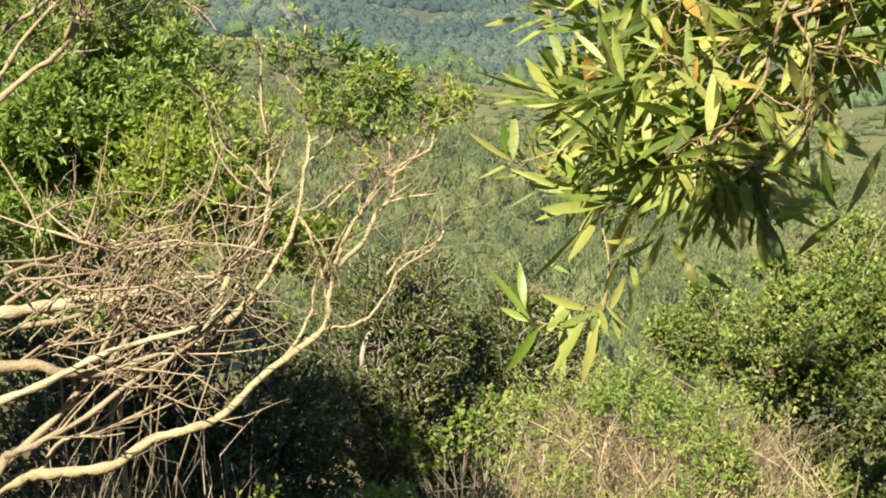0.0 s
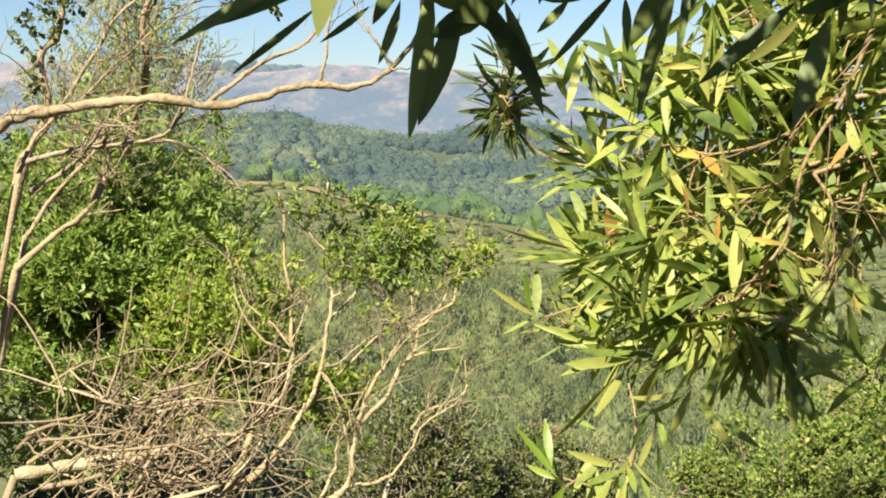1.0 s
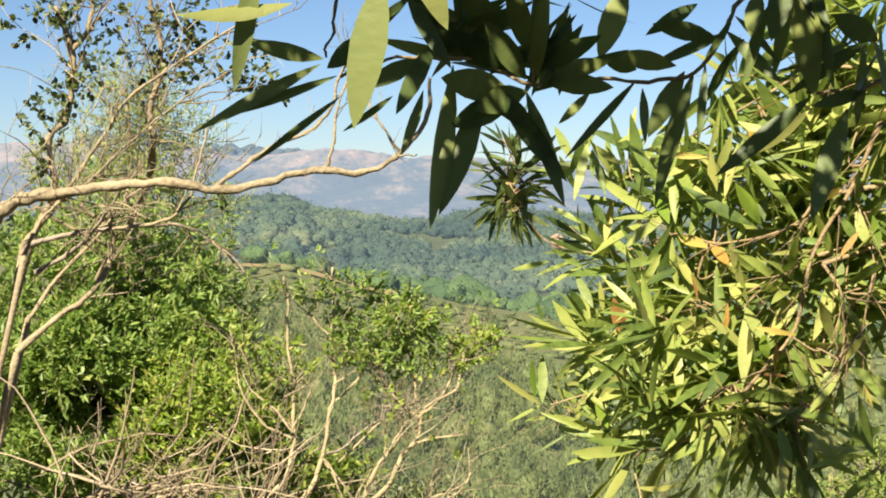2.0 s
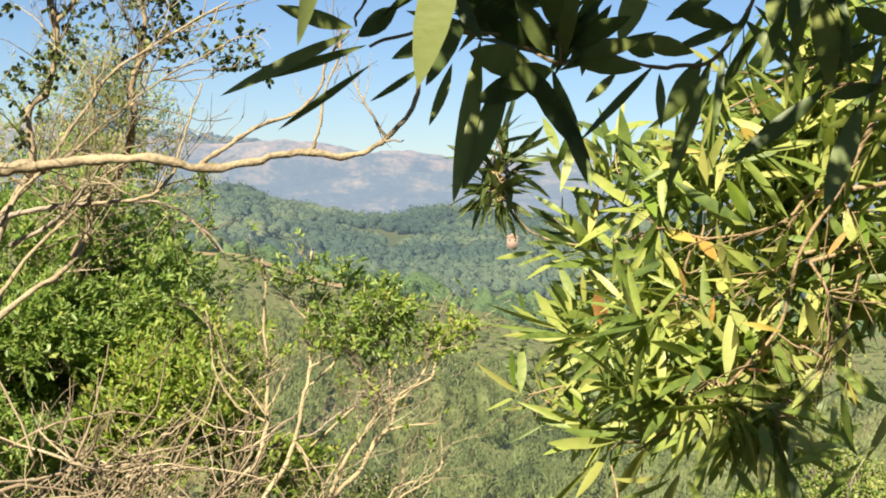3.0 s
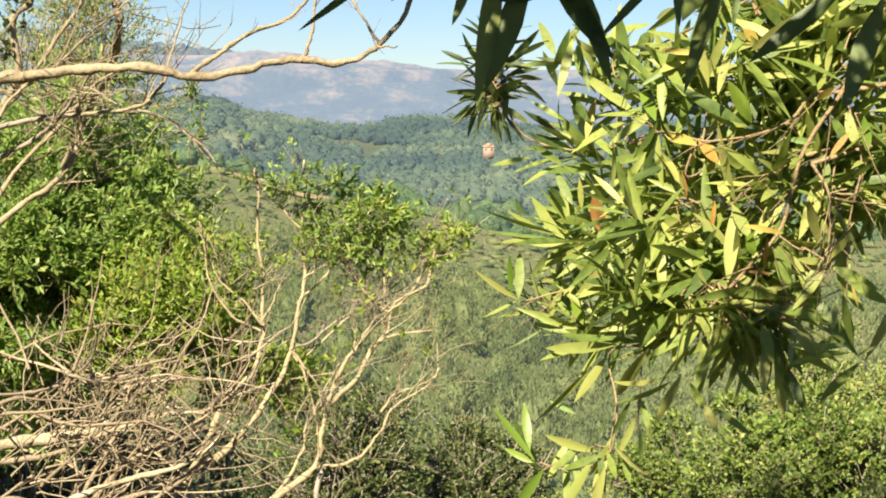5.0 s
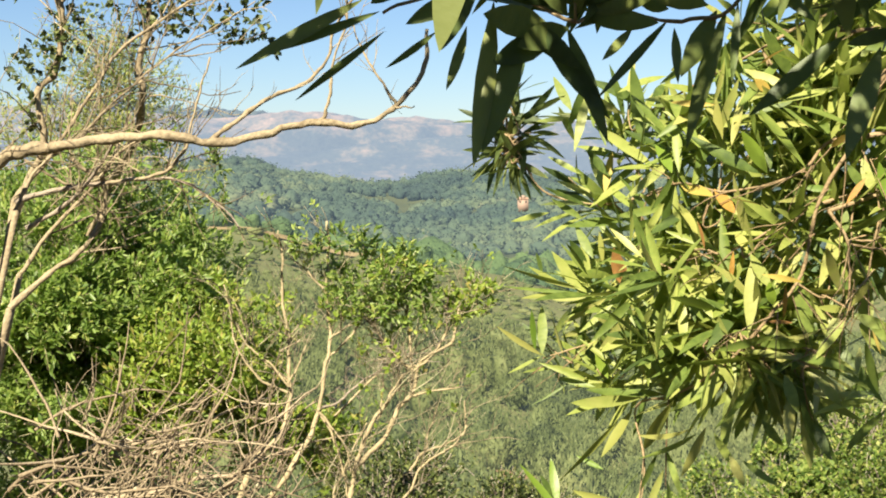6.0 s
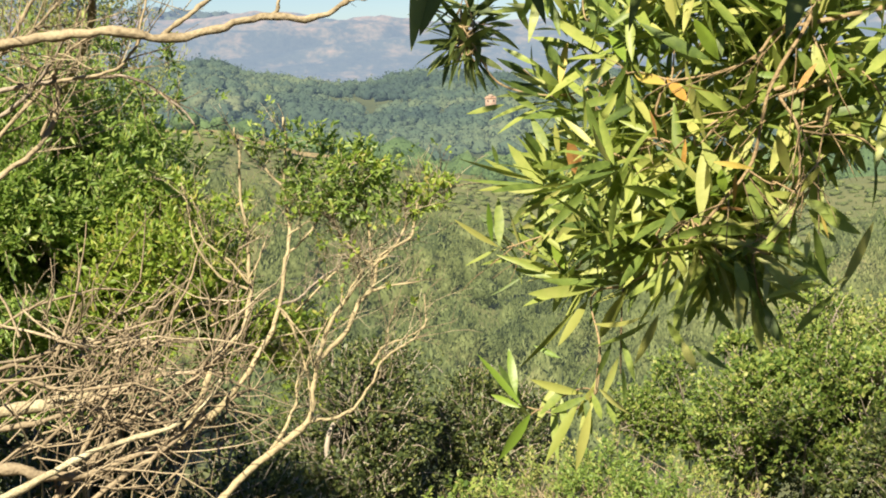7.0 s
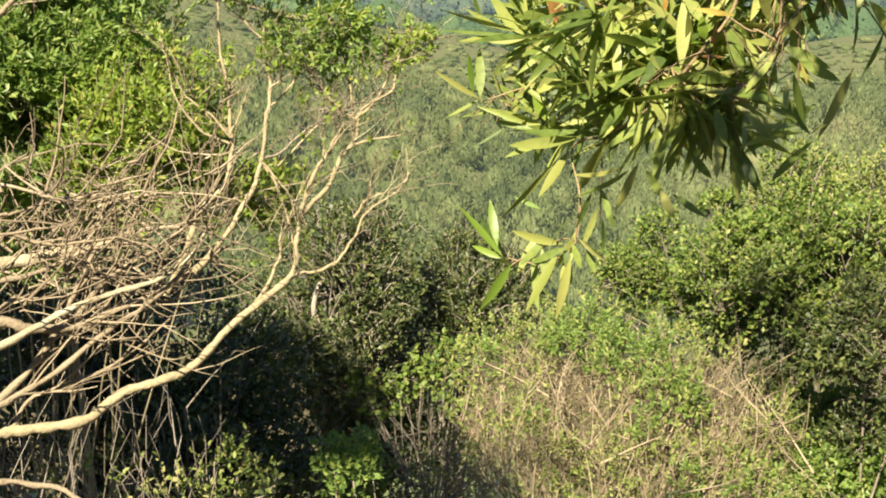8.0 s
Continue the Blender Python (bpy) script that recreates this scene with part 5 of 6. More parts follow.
def bough_reach(b):
    """How far off the bough hangs: its free end is further away than its root."""
    return float(np.interp(b, [4, 6.5, 10, 12], [2.17, 2.15, 1.87, 1.81]))


def on_bough(p, behind=0.0):
    """A place on the bough from its bearing and height angle."""
    return p[0], p[1], bough_reach(p[0]) + behind


def bough_limb(r0, r1, *places, behind=0.012):
    return stem_part(bay, "limb", [on_bough(p, behind) for p in places], r0, r1, M_BAYTWIG, wob=0.0004)


m1 = bough_limb(0.0036, 0.0020, (18.9, 6.5), (17.53, 3.76), (16.35, 0.95), (14.83, -1.71), (14.12, -4.86), (12.83, -6.64), (11.95, -7.72), behind=-0.01)
m2 = bough_limb(0.0026, 0.0013, (16.18, 0.85), (15.12, 0.68), (14.17, -0.43), (12.81, -1.03), (10.71, -1.34), (8.97, -0.96), (7.13, -1.62), behind=-0.005)
m3 = bough_limb(0.0022, 0.0012, (14.62, -1.91), (13.16, -2.80), (10.87, -3.98), (9.55, -3.90), (6.60, -5.60))
m4 = bough_limb(0.0022, 0.0013, (11.95, -7.72), (10.70, -8.97), (8.82, -10.08), (7.01, -10.68), (7.38, -12.87), (7.24, -14.82))
m5 = bough_limb(0.0028, 0.0014, (18.58, 5.29), (15.19, 6.00), (11.76, 4.34), (7.50, 2.09), behind=0.05)
m6 = bough_limb(0.0022, 0.0014, (15.21, -2.16), (15.94, -3.32), (16.05, -4.26), (15.99, -5.94), (14.90, -8.80), behind=-0.01)
m7 = bough_limb(0.0022, 0.0012, (8.97, -0.96), (7.13, -1.62), (4.94, -1.85), (2.94, -1.25), (2.01, 0.24), (1.48, 1.14))
m8 = bough_limb(0.0018, 0.0011, (9.55, -3.90), (8.14, -6.68), (6.47, -7.51), (4.51, -8.11), (2.91, -8.61))
m9 = bough_limb(0.0018, 0.0011, (16.35, 0.95), (17.20, -1.80), (16.97, -3.73), (16.69, -5.22), (16.10, -6.30))
limbs = (m1, m2, m3, m4, m5, m6, m7, m8, m9)
bole = on_ground(1.75, 1.25)
for ctrl, r0, r1, nm in (([bole - [0, 0, 0.1], bole + [0.05, 0.05, 0.9], bole + [-0.02, 0.1, 1.9], bole + [-0.1, 0.0, 3.3]], 0.085, 0.05, "trunk"), ([bole + [-0.02, 0.1, 1.9], (1.4, 1.6, 1.95), (1.1, 1.95, 1.98), m1[0]], 0.03, 0.0045, "limb"), ([(1.4, 1.6, 1.95), (1.15, 1.9, 1.75), m2[0]], 0.014, 0.0035, "limb"), ([(1.1, 1.95, 1.98), (0.98, 2.1, 1.9), m5[0]], 0.01, 0.003, "limb"), ([(1.15, 1.9, 1.75), (0.95, 2.02, 1.65), m6[0]], 0.008, 0.003, "limb"), ([(1.15, 1.9, 1.75), (0.9, 2.0, 1.62), m3[0]], 0.008, 0.003, "limb")):
    b = Buf()
    tube(b, curve_points(ctrl, 7), r0, r1, 10)
    part(nm, b, M_BAYTWIG, bay)

fine = Buf()
for ln, k in ((m1, 12), (m2, 10), (m3, 8), (m5, 5), (m6, 8), (m8, 6), (m9, 8)):
    twigs(fine, ln - [0, 0.02, 0], k, 0.11, 0.0011, 0.5, -0.1, 0.05, sub=1, lo=0.05, sides=4, sway=0.2)
part("twig", fine, M_BAYTWIG, bay, "thin tan twigs among the leaves", kind="stuff")

# shoots by bough: place, lean of the shoot (degrees clockwise from up), leaves
UPPER = [((6.81, 2.58, 2.2), 0, 9), ((8.37, 1.15, 2.1), -20, 9), ((9.48, 2.38, 2.2), 10, 8), ((10.75, 1.19, 2.15), 0, 8), ((6.19, 0.36, 2.1), -40, 9), ((12.44, 0.99, 2.1), 20, 9), ((13.74, 2.69, 2.2), -20, 8), ((14.11, 4.59, 2.25), 10, 8)]
FAN = [((5.15, -4.87, 2.05), -70, 12), ((5.86, -3.86, 2.05), -40, 10), ((6.77, -2.59, 2.1), -60, 9), ((5.51, -1.39, 2.1), -30, 9), ((4.51, -2.17, 2.15), -75, 7), ((5.92, -5.83, 2.05), -95, 9), ((3.00, -7.91, 2.05), -25, 6), ((5.96, -7.06, 2.05), -140, 8)]
MIDDLE = [((8.45, -1.55, 2.1), 30, 9), ((9.75, -3.47, 2.05), -30, 9), ((10.88, -2.21, 2.1), 10, 8), ((11.80, -5.80, 1.98), -5, 8), ((12.47, -4.56, 1.98), 10, 7), ((9.08, -5.21, 2.05), 100, 8), ((7.91, -6.48, 2.05), -60, 9), ((9.64, -7.38, 2.05), -100, 9), ((8.06, -4.52, 2.1), -120, 8), ((13.02, -2.37, 2.1), 40, 8)]
LOWER = [((13.19, -9.27, 2.05), 160, 8), ((14.20, -10.16, 2.05), 150, 8), ((12.79, -10.51, 2.05), 190, 8), ((14.74, -11.07, 2), 165, 6), ((15.31, -9.11, 2.05), 130, 8), ((12.03, -9.85, 2), 200, 7), ((5.28, -9.05, 2.05), -50, 9), ((6.52, -8.99, 2.05), 20, 8), ((6.06, -10.23, 2.05), -90, 9), ((8.03, -10.13, 2.05), -80, 8), ((9.46, -9.08, 2.05), -150, 9), ((11.19, -9.22, 2), 170, 9), ((10.26, -10.23, 2), -160, 9), ((12.16, -9.63, 2), 150, 9), ((13.07, -8.62, 2), 130, 9), ((14.25, -9.49, 2.05), 150, 8), ((11.58, -7.76, 2.05), 90, 8)]
OUTER = [((19.40, -3.20, 2), 190, 5), ((20.30, -6.60, 2), 200, 6), ((15.54, -6.80, 2.05), 110, 8), ((14.66, -8.04, 2.05), 120, 9), ((17.40, -3.15, 2.15), 90, 9), ((14.98, -4.21, 2.05), -40, 8), ((16.64, -1.05, 2.15), 30, 9), ((15.01, 0.09, 2.15), 0, 8), ((16.06, 2.01, 2.2), 30, 8), ((17.92, 0.16, 2.2), 60, 8), ((17.08, 4.37, 2.25), 20, 8)]
TAIL = [((7.08, -15.05, 2.05), 200, 6), ((3.98, -16.05, 2.05), -140, 4), ((8.34, -14.05, 2.05), 170, 6), ((3.73, -15.05, 2.05), -30, 5)]
SPRIG = [((0.34, 1.94, 2.3), -60, 9), ((1.06, 3.19, 2.3), -20, 9), ((2.05, 3.46, 2.3), 15, 9), ((2.15, -0.51, 2.3), 150, 8), ((0.39, -0.05, 2.3), -110, 8), ((1.37, 0.72, 2.3), 180, 9), ((2.85, 1.25, 2.3), 80, 8), ((1.57, 2.71, 2.3), -10, 10), ((0.87, 0.95, 2.3), -50, 8), ((2.36, 0.99, 2.3), 40, 8), ((1.15, -0.29, 2.3), 200, 8), ((1.84, 1.72, 2.3), 20, 8), ((2.82, 2.24, 2.3), 60, 6), ((4.07, -0.70, 2.2), -50, 7)]
made = 0
rest, sprig = Buf(), Buf()
for shoots, size in ((UPPER, 0.1), (FAN, 0.1), (MIDDLE, 0.098), (LOWER, 0.095), (OUTER, 0.095), (TAIL, 0.09), (SPRIG, 0.069)):
    for p, lean, n in shoots:
        q = at(on_bough(p, 0.03))
        d = way(p[0], lean + random.uniform(-25, 25), random.uniform(-0.35, 0.25))
        line = min(limbs, key=lambda ln: np.min(np.linalg.norm(ln - q, axis=1)))
        foot = line[int(np.argmin(np.linalg.norm(line - q + d * 0.08, axis=1)))]
        tw = Buf()
        tube(tw, curve_points([foot, (foot + q) / 2 - d * 0.04, q - d * 0.02, q], 4), 0.0018, 0.001, 5)
        twig = part("twig", tw, M_BAYTWIG, bay)
        for base, ld, face, ln in rosette(q, d, n - 2 if size > 0.07 else 7, size if size > 0.07 else 0.075, 0.72):
            if made < 420 and size > 0.07:
                set_leaf(twig, base, ld, face, ln)
                made += 1
            else:
                joined_leaf(rest if size > 0.07 else sprig, base, ld, face, ln)
# inner leaves of the bough, behind its front shoots
for c, w, h, n in (((10.24, 1.18, 2.2), 0.14, 0.10, 16), ((7.56, 1.11, 2.25), 0.08, 0.08, 8), ((12.95, 3.63, 2.3), 0.14, 0.1, 14), ((15.93, 4.36, 2.3), 0.14, 0.16, 18), ((9.63, -2.51, 2.2), 0.14, 0.08, 16), ((13.86, -1.15, 2.2), 0.14, 0.12, 18), ((12.84, -4.80, 2.15), 0.16, 0.08, 16), ((9.29, -5.94, 2.15), 0.12, 0.09, 14), ((12.00, -7.74, 2.15), 0.13, 0.08, 16), ((8.42, -8.42, 2.12), 0.09, 0.06, 9), ((16.58, -0.83, 2.25), 0.12, 0.16, 11)) + (((16.29, -4.63, 2.2), 0.09, 0.05, 3), ((19.78, 2.06, 2.3), 0.15, 0.3, 15), ((18.48, 7.57, 2.35), 0.2, 0.15, 6), ((14.47, 6.24, 2.35), 0.14, 0.1, 9), ((16.20, 8.30, 2.4), 0.16, 0.1, 4), ((5.10, -4.63, 2.12), 0.06, 0.05, 7), ((6.44, -8.03, 2.12), 0.07, 0.08, 9), ((14.17, -8.56, 2.12), 0.08, 0.07, 10), ((10.69, -5.40, 2.2), 0.16, 0.14, 14), ((18.00, 3.67, 2.25), 0.1, 0.1, 14), ((18.00, -2.19, 2.2), 0.09, 0.06, 5)):
    for _ in range(n):
        p = at(on_bough(c, 0.10)) + np.random.normal(0, 0.5, 3) * [w, 0.10, h]
        d = unit(np.random.normal(0, 0.8, 3) + [-0.35, -0.35, 0.05])
        for base, ld, face, ln in rosette(p, d, 8, 0.095, 0.8):
            joined_leaf(rest, base, ld, face, ln)
part("leaf", rest, M_BAY_JOINED, bay, kind="stuff")
part("leaf", sprig, M_BAY_SHADED_JOINED, bay, "end sprig leaves, coloured dark blue-green as in shade", kind="stuff")

# leaves that stand out, shoot by shoot: bearing and height angle of base and tip, breadth in millimetres, tone
TONES = {"L": M_BAY, "P": M_BAY_PALE, "F": M_BAY_FRESH, "Y": M_BAY_YELLOW}
FAN_LEAVES = [
    (4.90, -5.91, 3.09, -5.99, 15.6, "P"),
    (4.89, -5.66, 1.10, -4.46, 13.7, "L"),
    (4.52, -5.75, 1.15, -5.53, 7.8, "L"),
    (4.52, -5.73, 1.91, -5.87, 9.8, "P"),
    (4.89, -5.81, 3.27, -4.07, 23.4, "L"),
    (4.91, -4.62, 4.08, -3.35, 17.6, "L"),
    (2.91, -4.91, 2.69, -3.92, 8.8, "L"),
    (3.88, -5.41, 2.23, -4.61, 10.8, "L"),
    (5.16, -4.24, 4.37, -2.79, 17.5, "L"),
    (5.57, -4.46, 5.42, -3.06, 10.7, "P"),
    (6.56, -5.53, 5.97, -3.78, 27.1, "Y"),
    (6.85, -5.46, 7.28, -4.38, 19.1, "L"),
    (5.88, -5.81, 3.95, -6.77, 10.7, "L"),
    (5.77, -5.94, 3.77, -7.20, 12.6, "L"),
    (6.14, -6.04, 4.61, -7.61, 12.6, "L"),
    (5.06, -4.12, 6.00, -5.60, 8.8, "L"),
]
LOW_LEAVES = [
    (2.90, -8.48, 0.90, -7.33, 11.7, "P"),
    (2.59, -8.25, 2.38, -6.42, 11.7, "F"),
    (2.90, -8.43, 2.88, -6.27, 19.6, "L"),
    (2.83, -8.51, 1.31, -9.32, 6.8, "L"),
    (5.78, -9.47, 5.22, -8.32, 17.5, "F"),
    (6.15, -8.56, 5.41, -7.27, 14.6, "L"),
    (6.43, -9.12, 4.62, -7.85, 10.7, "L"),
    (7.41, -10.22, 3.77, -10.82, 20.6, "L"),
    (7.53, -10.16, 5.23, -10.05, 16.8, "L"),
    (5.22, -9.85, 3.45, -9.40, 13.6, "L"),
    (4.88, -9.52, 2.79, -8.81, 10.7, "L"),
    (4.14, -9.61, 2.51, -10.73, 5.9, "L"),
    (6.18, -11.35, 3.54, -13.88, 17.5, "P"),
    (6.84, -10.82, 5.55, -12.79, 17.2, "P"),
    (8.71, -10.33, 6.83, -13.20, 20.5, "P"),
    (9.68, -11.41, 7.61, -12.53, 20.5, "P"),
    (10.13, -11.45, 9.15, -13.52, 15.1, "P"),
    (9.70, -11.73, 7.95, -12.88, 9.4, "L"),
]
TAIL_LEAVES = [
    (3.82, -15.45, 1.86, -13.13, 14.7, "F"),
    (3.59, -15.00, 3.19, -12.87, 16.6, "F"),
    (3.77, -15.53, 2.37, -14.92, 12.7, "F"),
    (6.62, -14.91, 4.07, -14.46, 18.3, "P"),
    (6.75, -15.05, 5.03, -15.77, 14.4, "L"),
    (5.58, -13.37, 4.37, -12.81, 9.7, "F"),
    (6.99, -14.84, 7.57, -16.25, 13.3, "L"),
    (7.36, -14.69, 8.79, -15.79, 12.2, "L"),
    (7.10, -14.59, 6.30, -15.90, 13.3, "P"),
    (7.21, -14.22, 7.98, -12.58, 9.4, "L"),
    (4.21, -15.79, 2.70, -17.77, 21.3, "F"),
    (6.40, -15.22, 4.85, -17.88, 17.4, "P"),
    (6.97, -15.47, 6.23, -18.38, 17.4, "P"),
    (5.84, -14.60, 4.60, -15.89, 15.5, "L"),
    (7.74, -15.09, 8.10, -16.23, 14.5, "L"),
    (6.66, -14.85, 6.98, -16.71, 13.6, "L"),
    (5.63, -15.10, 5.76, -16.59, 13.6, "L"),
]
UPPER_LEAVES = [
    (7.29, 0.75, 7.05, 4.10, 28.2, "L"),
    (8.94, -0.52, 8.75, 2.00, 16.7, "L"),
    (8.63, -0.53, 7.94, 1.09, 20.5, "F"),
    (7.97, -0.36, 4.87, 1.95, 18.3, "L"),
    (9.93, 0.44, 8.39, 2.88, 18.6, "L"),
    (10.73, 0.51, 10.53, 2.70, 15.0, "P"),
    (12.36, -0.55, 9.70, 0.76, 18.8, "L"),
    (12.55, -0.69, 10.58, -0.09, 16.3, "L"),
    (12.68, -0.54, 11.67, 1.26, 21.2, "F"),
    (12.82, -0.41, 12.66, 1.30, 13.9, "L"),
    (9.02, -1.05, 10.53, -1.59, 19.3, "Y"),
    (10.46, -1.23, 11.41, -2.30, 18.4, "Y"),
    (5.66, -1.43, 5.94, 0.51, 15.6, "Y"),
    (13.58, 3.09, 11.75, 3.68, 18.0, "L"),
    (12.83, 2.81, 12.16, 3.45, 14.7, "Y"),
    (14.76, 1.60, 12.65, 1.42, 12.2, "P"),
    (15.33, -1.28, 14.12, -1.14, 10.6, "F"),
    (14.76, -1.59, 13.10, -1.79, 8.2, "L"),
]
CROWN_LEAVES = [
    (4.25, 2.21, 3.45, 3.68, 17.6, "L"),
    (4.49, 2.32, 5.20, 3.50, 16.6, "L"),
    (4.55, 1.98, 2.68, 1.77, 10.7, "L"),
    (5.53, 1.82, 3.47, 2.09, 10.7, "L"),
    (4.36, 0.89, 3.70, 2.44, 14.7, "L"),
    (14.40, 2.81, 12.16, 1.76, 9.0, "L"),
    (16.08, 2.16, 15.01, 0.62, 9.8, "L"),
    (15.52, 3.72, 15.26, 1.97, 9.8, "L"),
    (15.81, 2.80, 15.51, 1.58, 9.8, "P"),
    (16.56, -1.20, 15.99, -0.23, 14.7, "L"),
    (16.98, -1.41, 16.53, 0.07, 18.0, "L"),
    (17.44, -1.63, 17.27, -0.18, 14.7, "F"),
    (5.86, -0.64, 4.82, 0.54, 17.5, "L"),
    (4.63, -0.57, 3.24, 0.36, 11.7, "L"),
    (4.90, -1.91, 2.94, -1.13, 8.8, "L"),
    (3.24, -2.22, 1.52, -2.59, 10.8, "L"),
    (4.73, -2.53, 3.33, -1.60, 13.7, "L"),
    (7.16, -2.18, 5.63, -1.02, 15.1, "L"),
]
HEART_LEAVES = [
    (11.97, -7.37, 12.13, -3.96, 22.0, "P"),
    (12.87, -5.47, 11.99, -3.97, 18.0, "P"),
    (12.98, -5.32, 14.23, -4.01, 13.9, "P"),
    (12.99, -6.19, 12.74, -5.26, 18.8, "F"),
    (11.17, -6.50, 10.78, -2.19, 18.2, "L"),
    (12.88, -6.29, 8.89, -5.75, 15.5, "F"),
    (8.88, -5.70, 10.70, -4.33, 13.3, "P"),
    (11.86, -3.83, 11.40, -2.91, 16.4, "P"),
    (8.71, -8.07, 6.34, -7.52, 16.0, "L"),
    (8.61, -8.62, 7.09, -7.72, 21.4, "L"),
    (7.26, -4.01, 6.94, -2.68, 20.7, "P"),
    (9.74, -3.16, 9.07, -1.97, 15.3, "P"),
    (10.44, -6.79, 9.64, -5.49, 15.1, "L"),
    (8.11, -6.19, 7.42, -4.74, 14.6, "L"),
    (9.52, -9.54, 8.01, -8.65, 17.2, "L"),
    (11.09, -7.48, 10.17, -6.31, 13.3, "L"),
]
EDGE_LEAVES = [
    (16.08, -6.22, 16.91, -5.04, 12.2, "P"),
    (16.21, -6.45, 18.24, -7.36, 18.0, "L"),
    (16.09, -6.31, 14.76, -6.26, 12.2, "P"),
    (15.88, -6.33, 15.13, -7.49, 16.3, "P"),
    (16.47, -6.86, 17.54, -8.25, 17.1, "L"),
    (16.94, -7.06, 18.64, -7.91, 16.3, "L"),
    (15.99, -6.65, 14.66, -8.24, 18.0, "L"),
    (14.52, -8.81, 13.91, -8.20, 18.0, "P"),
    (14.77, -9.15, 15.84, -10.30, 15.5, "L"),
    (14.59, -9.88, 16.85, -9.83, 9.0, "L"),
    (14.68, -11.08, 15.39, -12.49, 15.5, "L"),
    (14.14, -10.16, 14.91, -12.37, 11.4, "L"),
    (16.54, -7.81, 16.40, -9.01, 9.0, "L"),
    (13.47, -9.13, 14.05, -10.65, 18.0, "L"),
    (12.52, -11.02, 13.37, -12.15, 14.7, "L"),
    (11.17, -12.58, 11.79, -13.86, 14.9, "L"),
    (11.72, -12.78, 13.24, -13.80, 11.5, "L"),
    (10.50, -11.67, 11.34, -13.29, 15.1, "L"),
]
for shoot in (FAN_LEAVES, LOW_LEAVES, TAIL_LEAVES, UPPER_LEAVES, CROWN_LEAVES, HEART_LEAVES, EDGE_LEAVES):
    for b0, e0, b1, e1, breadth, tone in shoot:
        deep = random.uniform(-0.035, 0.0)
        leaf_between(bay, on_bough((b0, e0), deep), on_bough((b1, e1), deep + random.uniform(-0.025, 0.02)), breadth / 890, TONES[tone], 0.32)

# a few withered leaves among the green
for _ in range(14):
    k = random.choice((m1, m2, m3, m5, m6))
    q = k[random.randrange(len(k))] + np.random.normal(0, 0.05, 3) - [0, 0.08, 0]
    set_leaf(bay, q, np.random.normal(0, 1, 3) + [0, 0, -0.6], np.random.normal(0, 0.4, 3) + [0, -0.7, 0.4], random.uniform(0.03, 0.06), M_BAY_YELLOW)

# ---- bay twig hanging close overhead ----
over = thing("bay_laurel_twig", "bay laurel twig hanging close overhead, its large leaves coloured as in shade", "tree")
o1 = stem_part(over, "twig", [(17.38, 12.30, 1.2), (13.50, 9.26, 1.14), (12.84, 8.14, 1.13), (11.57, 6.45, 1.12), (9.16, 6.15, 1.1), (6.39, 6.50, 1.02), (5.23, 6.25, 0.96), (3.28, 7.27, 0.96), (1.43, 7.59, 0.94), (-0.44, 7.54, 0.92), (-3.18, 6.85, 0.92)], 0.0022, 0.0012, M_BAYTWIG)
o2 = stem_part(over, "twig", [(5.14, 13.38, 0.96), (4.82, 10.58, 0.96), (5.14, 8.18, 0.96), (5.23, 6.25, 0.96)], 0.0018, 0.001, M_BAYTWIG)
o3 = stem_part(over, "twig", [(-2.36, 13.67, 0.92), (-2.83, 10.84, 0.92), (-3.25, 8.92, 0.92), (-3.71, 7.59, 0.92)], 0.0015, 0.001, M_BAYTWIG)
o4 = stem_part(over, "twig", [(20.11, 6.38, 1.15), (18.28, 5.41, 1.12), (16.50, 5.44, 1.12), (16.06, 5.69, 1.12)], 0.0022, 0.001, M_BAYTWIG)
for ctrl, r0, r1 in (([bole + [-0.1, 0.0, 3.3], (1.2, 1.0, 2.75), (0.6, 0.8, 2.4), (0.15, 0.72, 2.12), (-0.3, 0.66, 2.0)], 0.04, 0.004), ([(0.6, 0.8, 2.4), (0.5, 0.95, 2.1), o1[0]], 0.008, 0.0022), ([(0.15, 0.72, 2.12), (0.12, 0.85, 1.98), o2[0]], 0.006, 0.0018), ([(-0.3, 0.66, 2.0), (-0.2, 0.8, 1.93), o3[0]], 0.004, 0.0015), ([(0.6, 0.8, 2.4), (0.6, 0.98, 2.0), o4[0]], 0.006, 0.0022), ([(0.6, 0.8, 2.4), (0.0, 0.65, 2.9), (-0.8, 0.5, 3.4)], 0.02, 0.006)):
    b = Buf()
    tube(b, curve_points(ctrl, 7), r0, r1, 8)
    part("limb", b, M_BAYTWIG, over)


# leaves by base, tip and breadth in metres
NEAREST = [
    ((1.84, 12.01, 0.6), (0.28, 5.38, 0.588), 0.0248),
    ((-3.64, 13.09, 0.6), (-4.87, 7.06, 0.588), 0.0130),
    ((-2.27, 10.80, 0.6), (-7.14, 9.78, 0.588), 0.0117),
    ((3.25, 13.60, 0.6), (4.51, 9.67, 0.588), 0.0188),
]
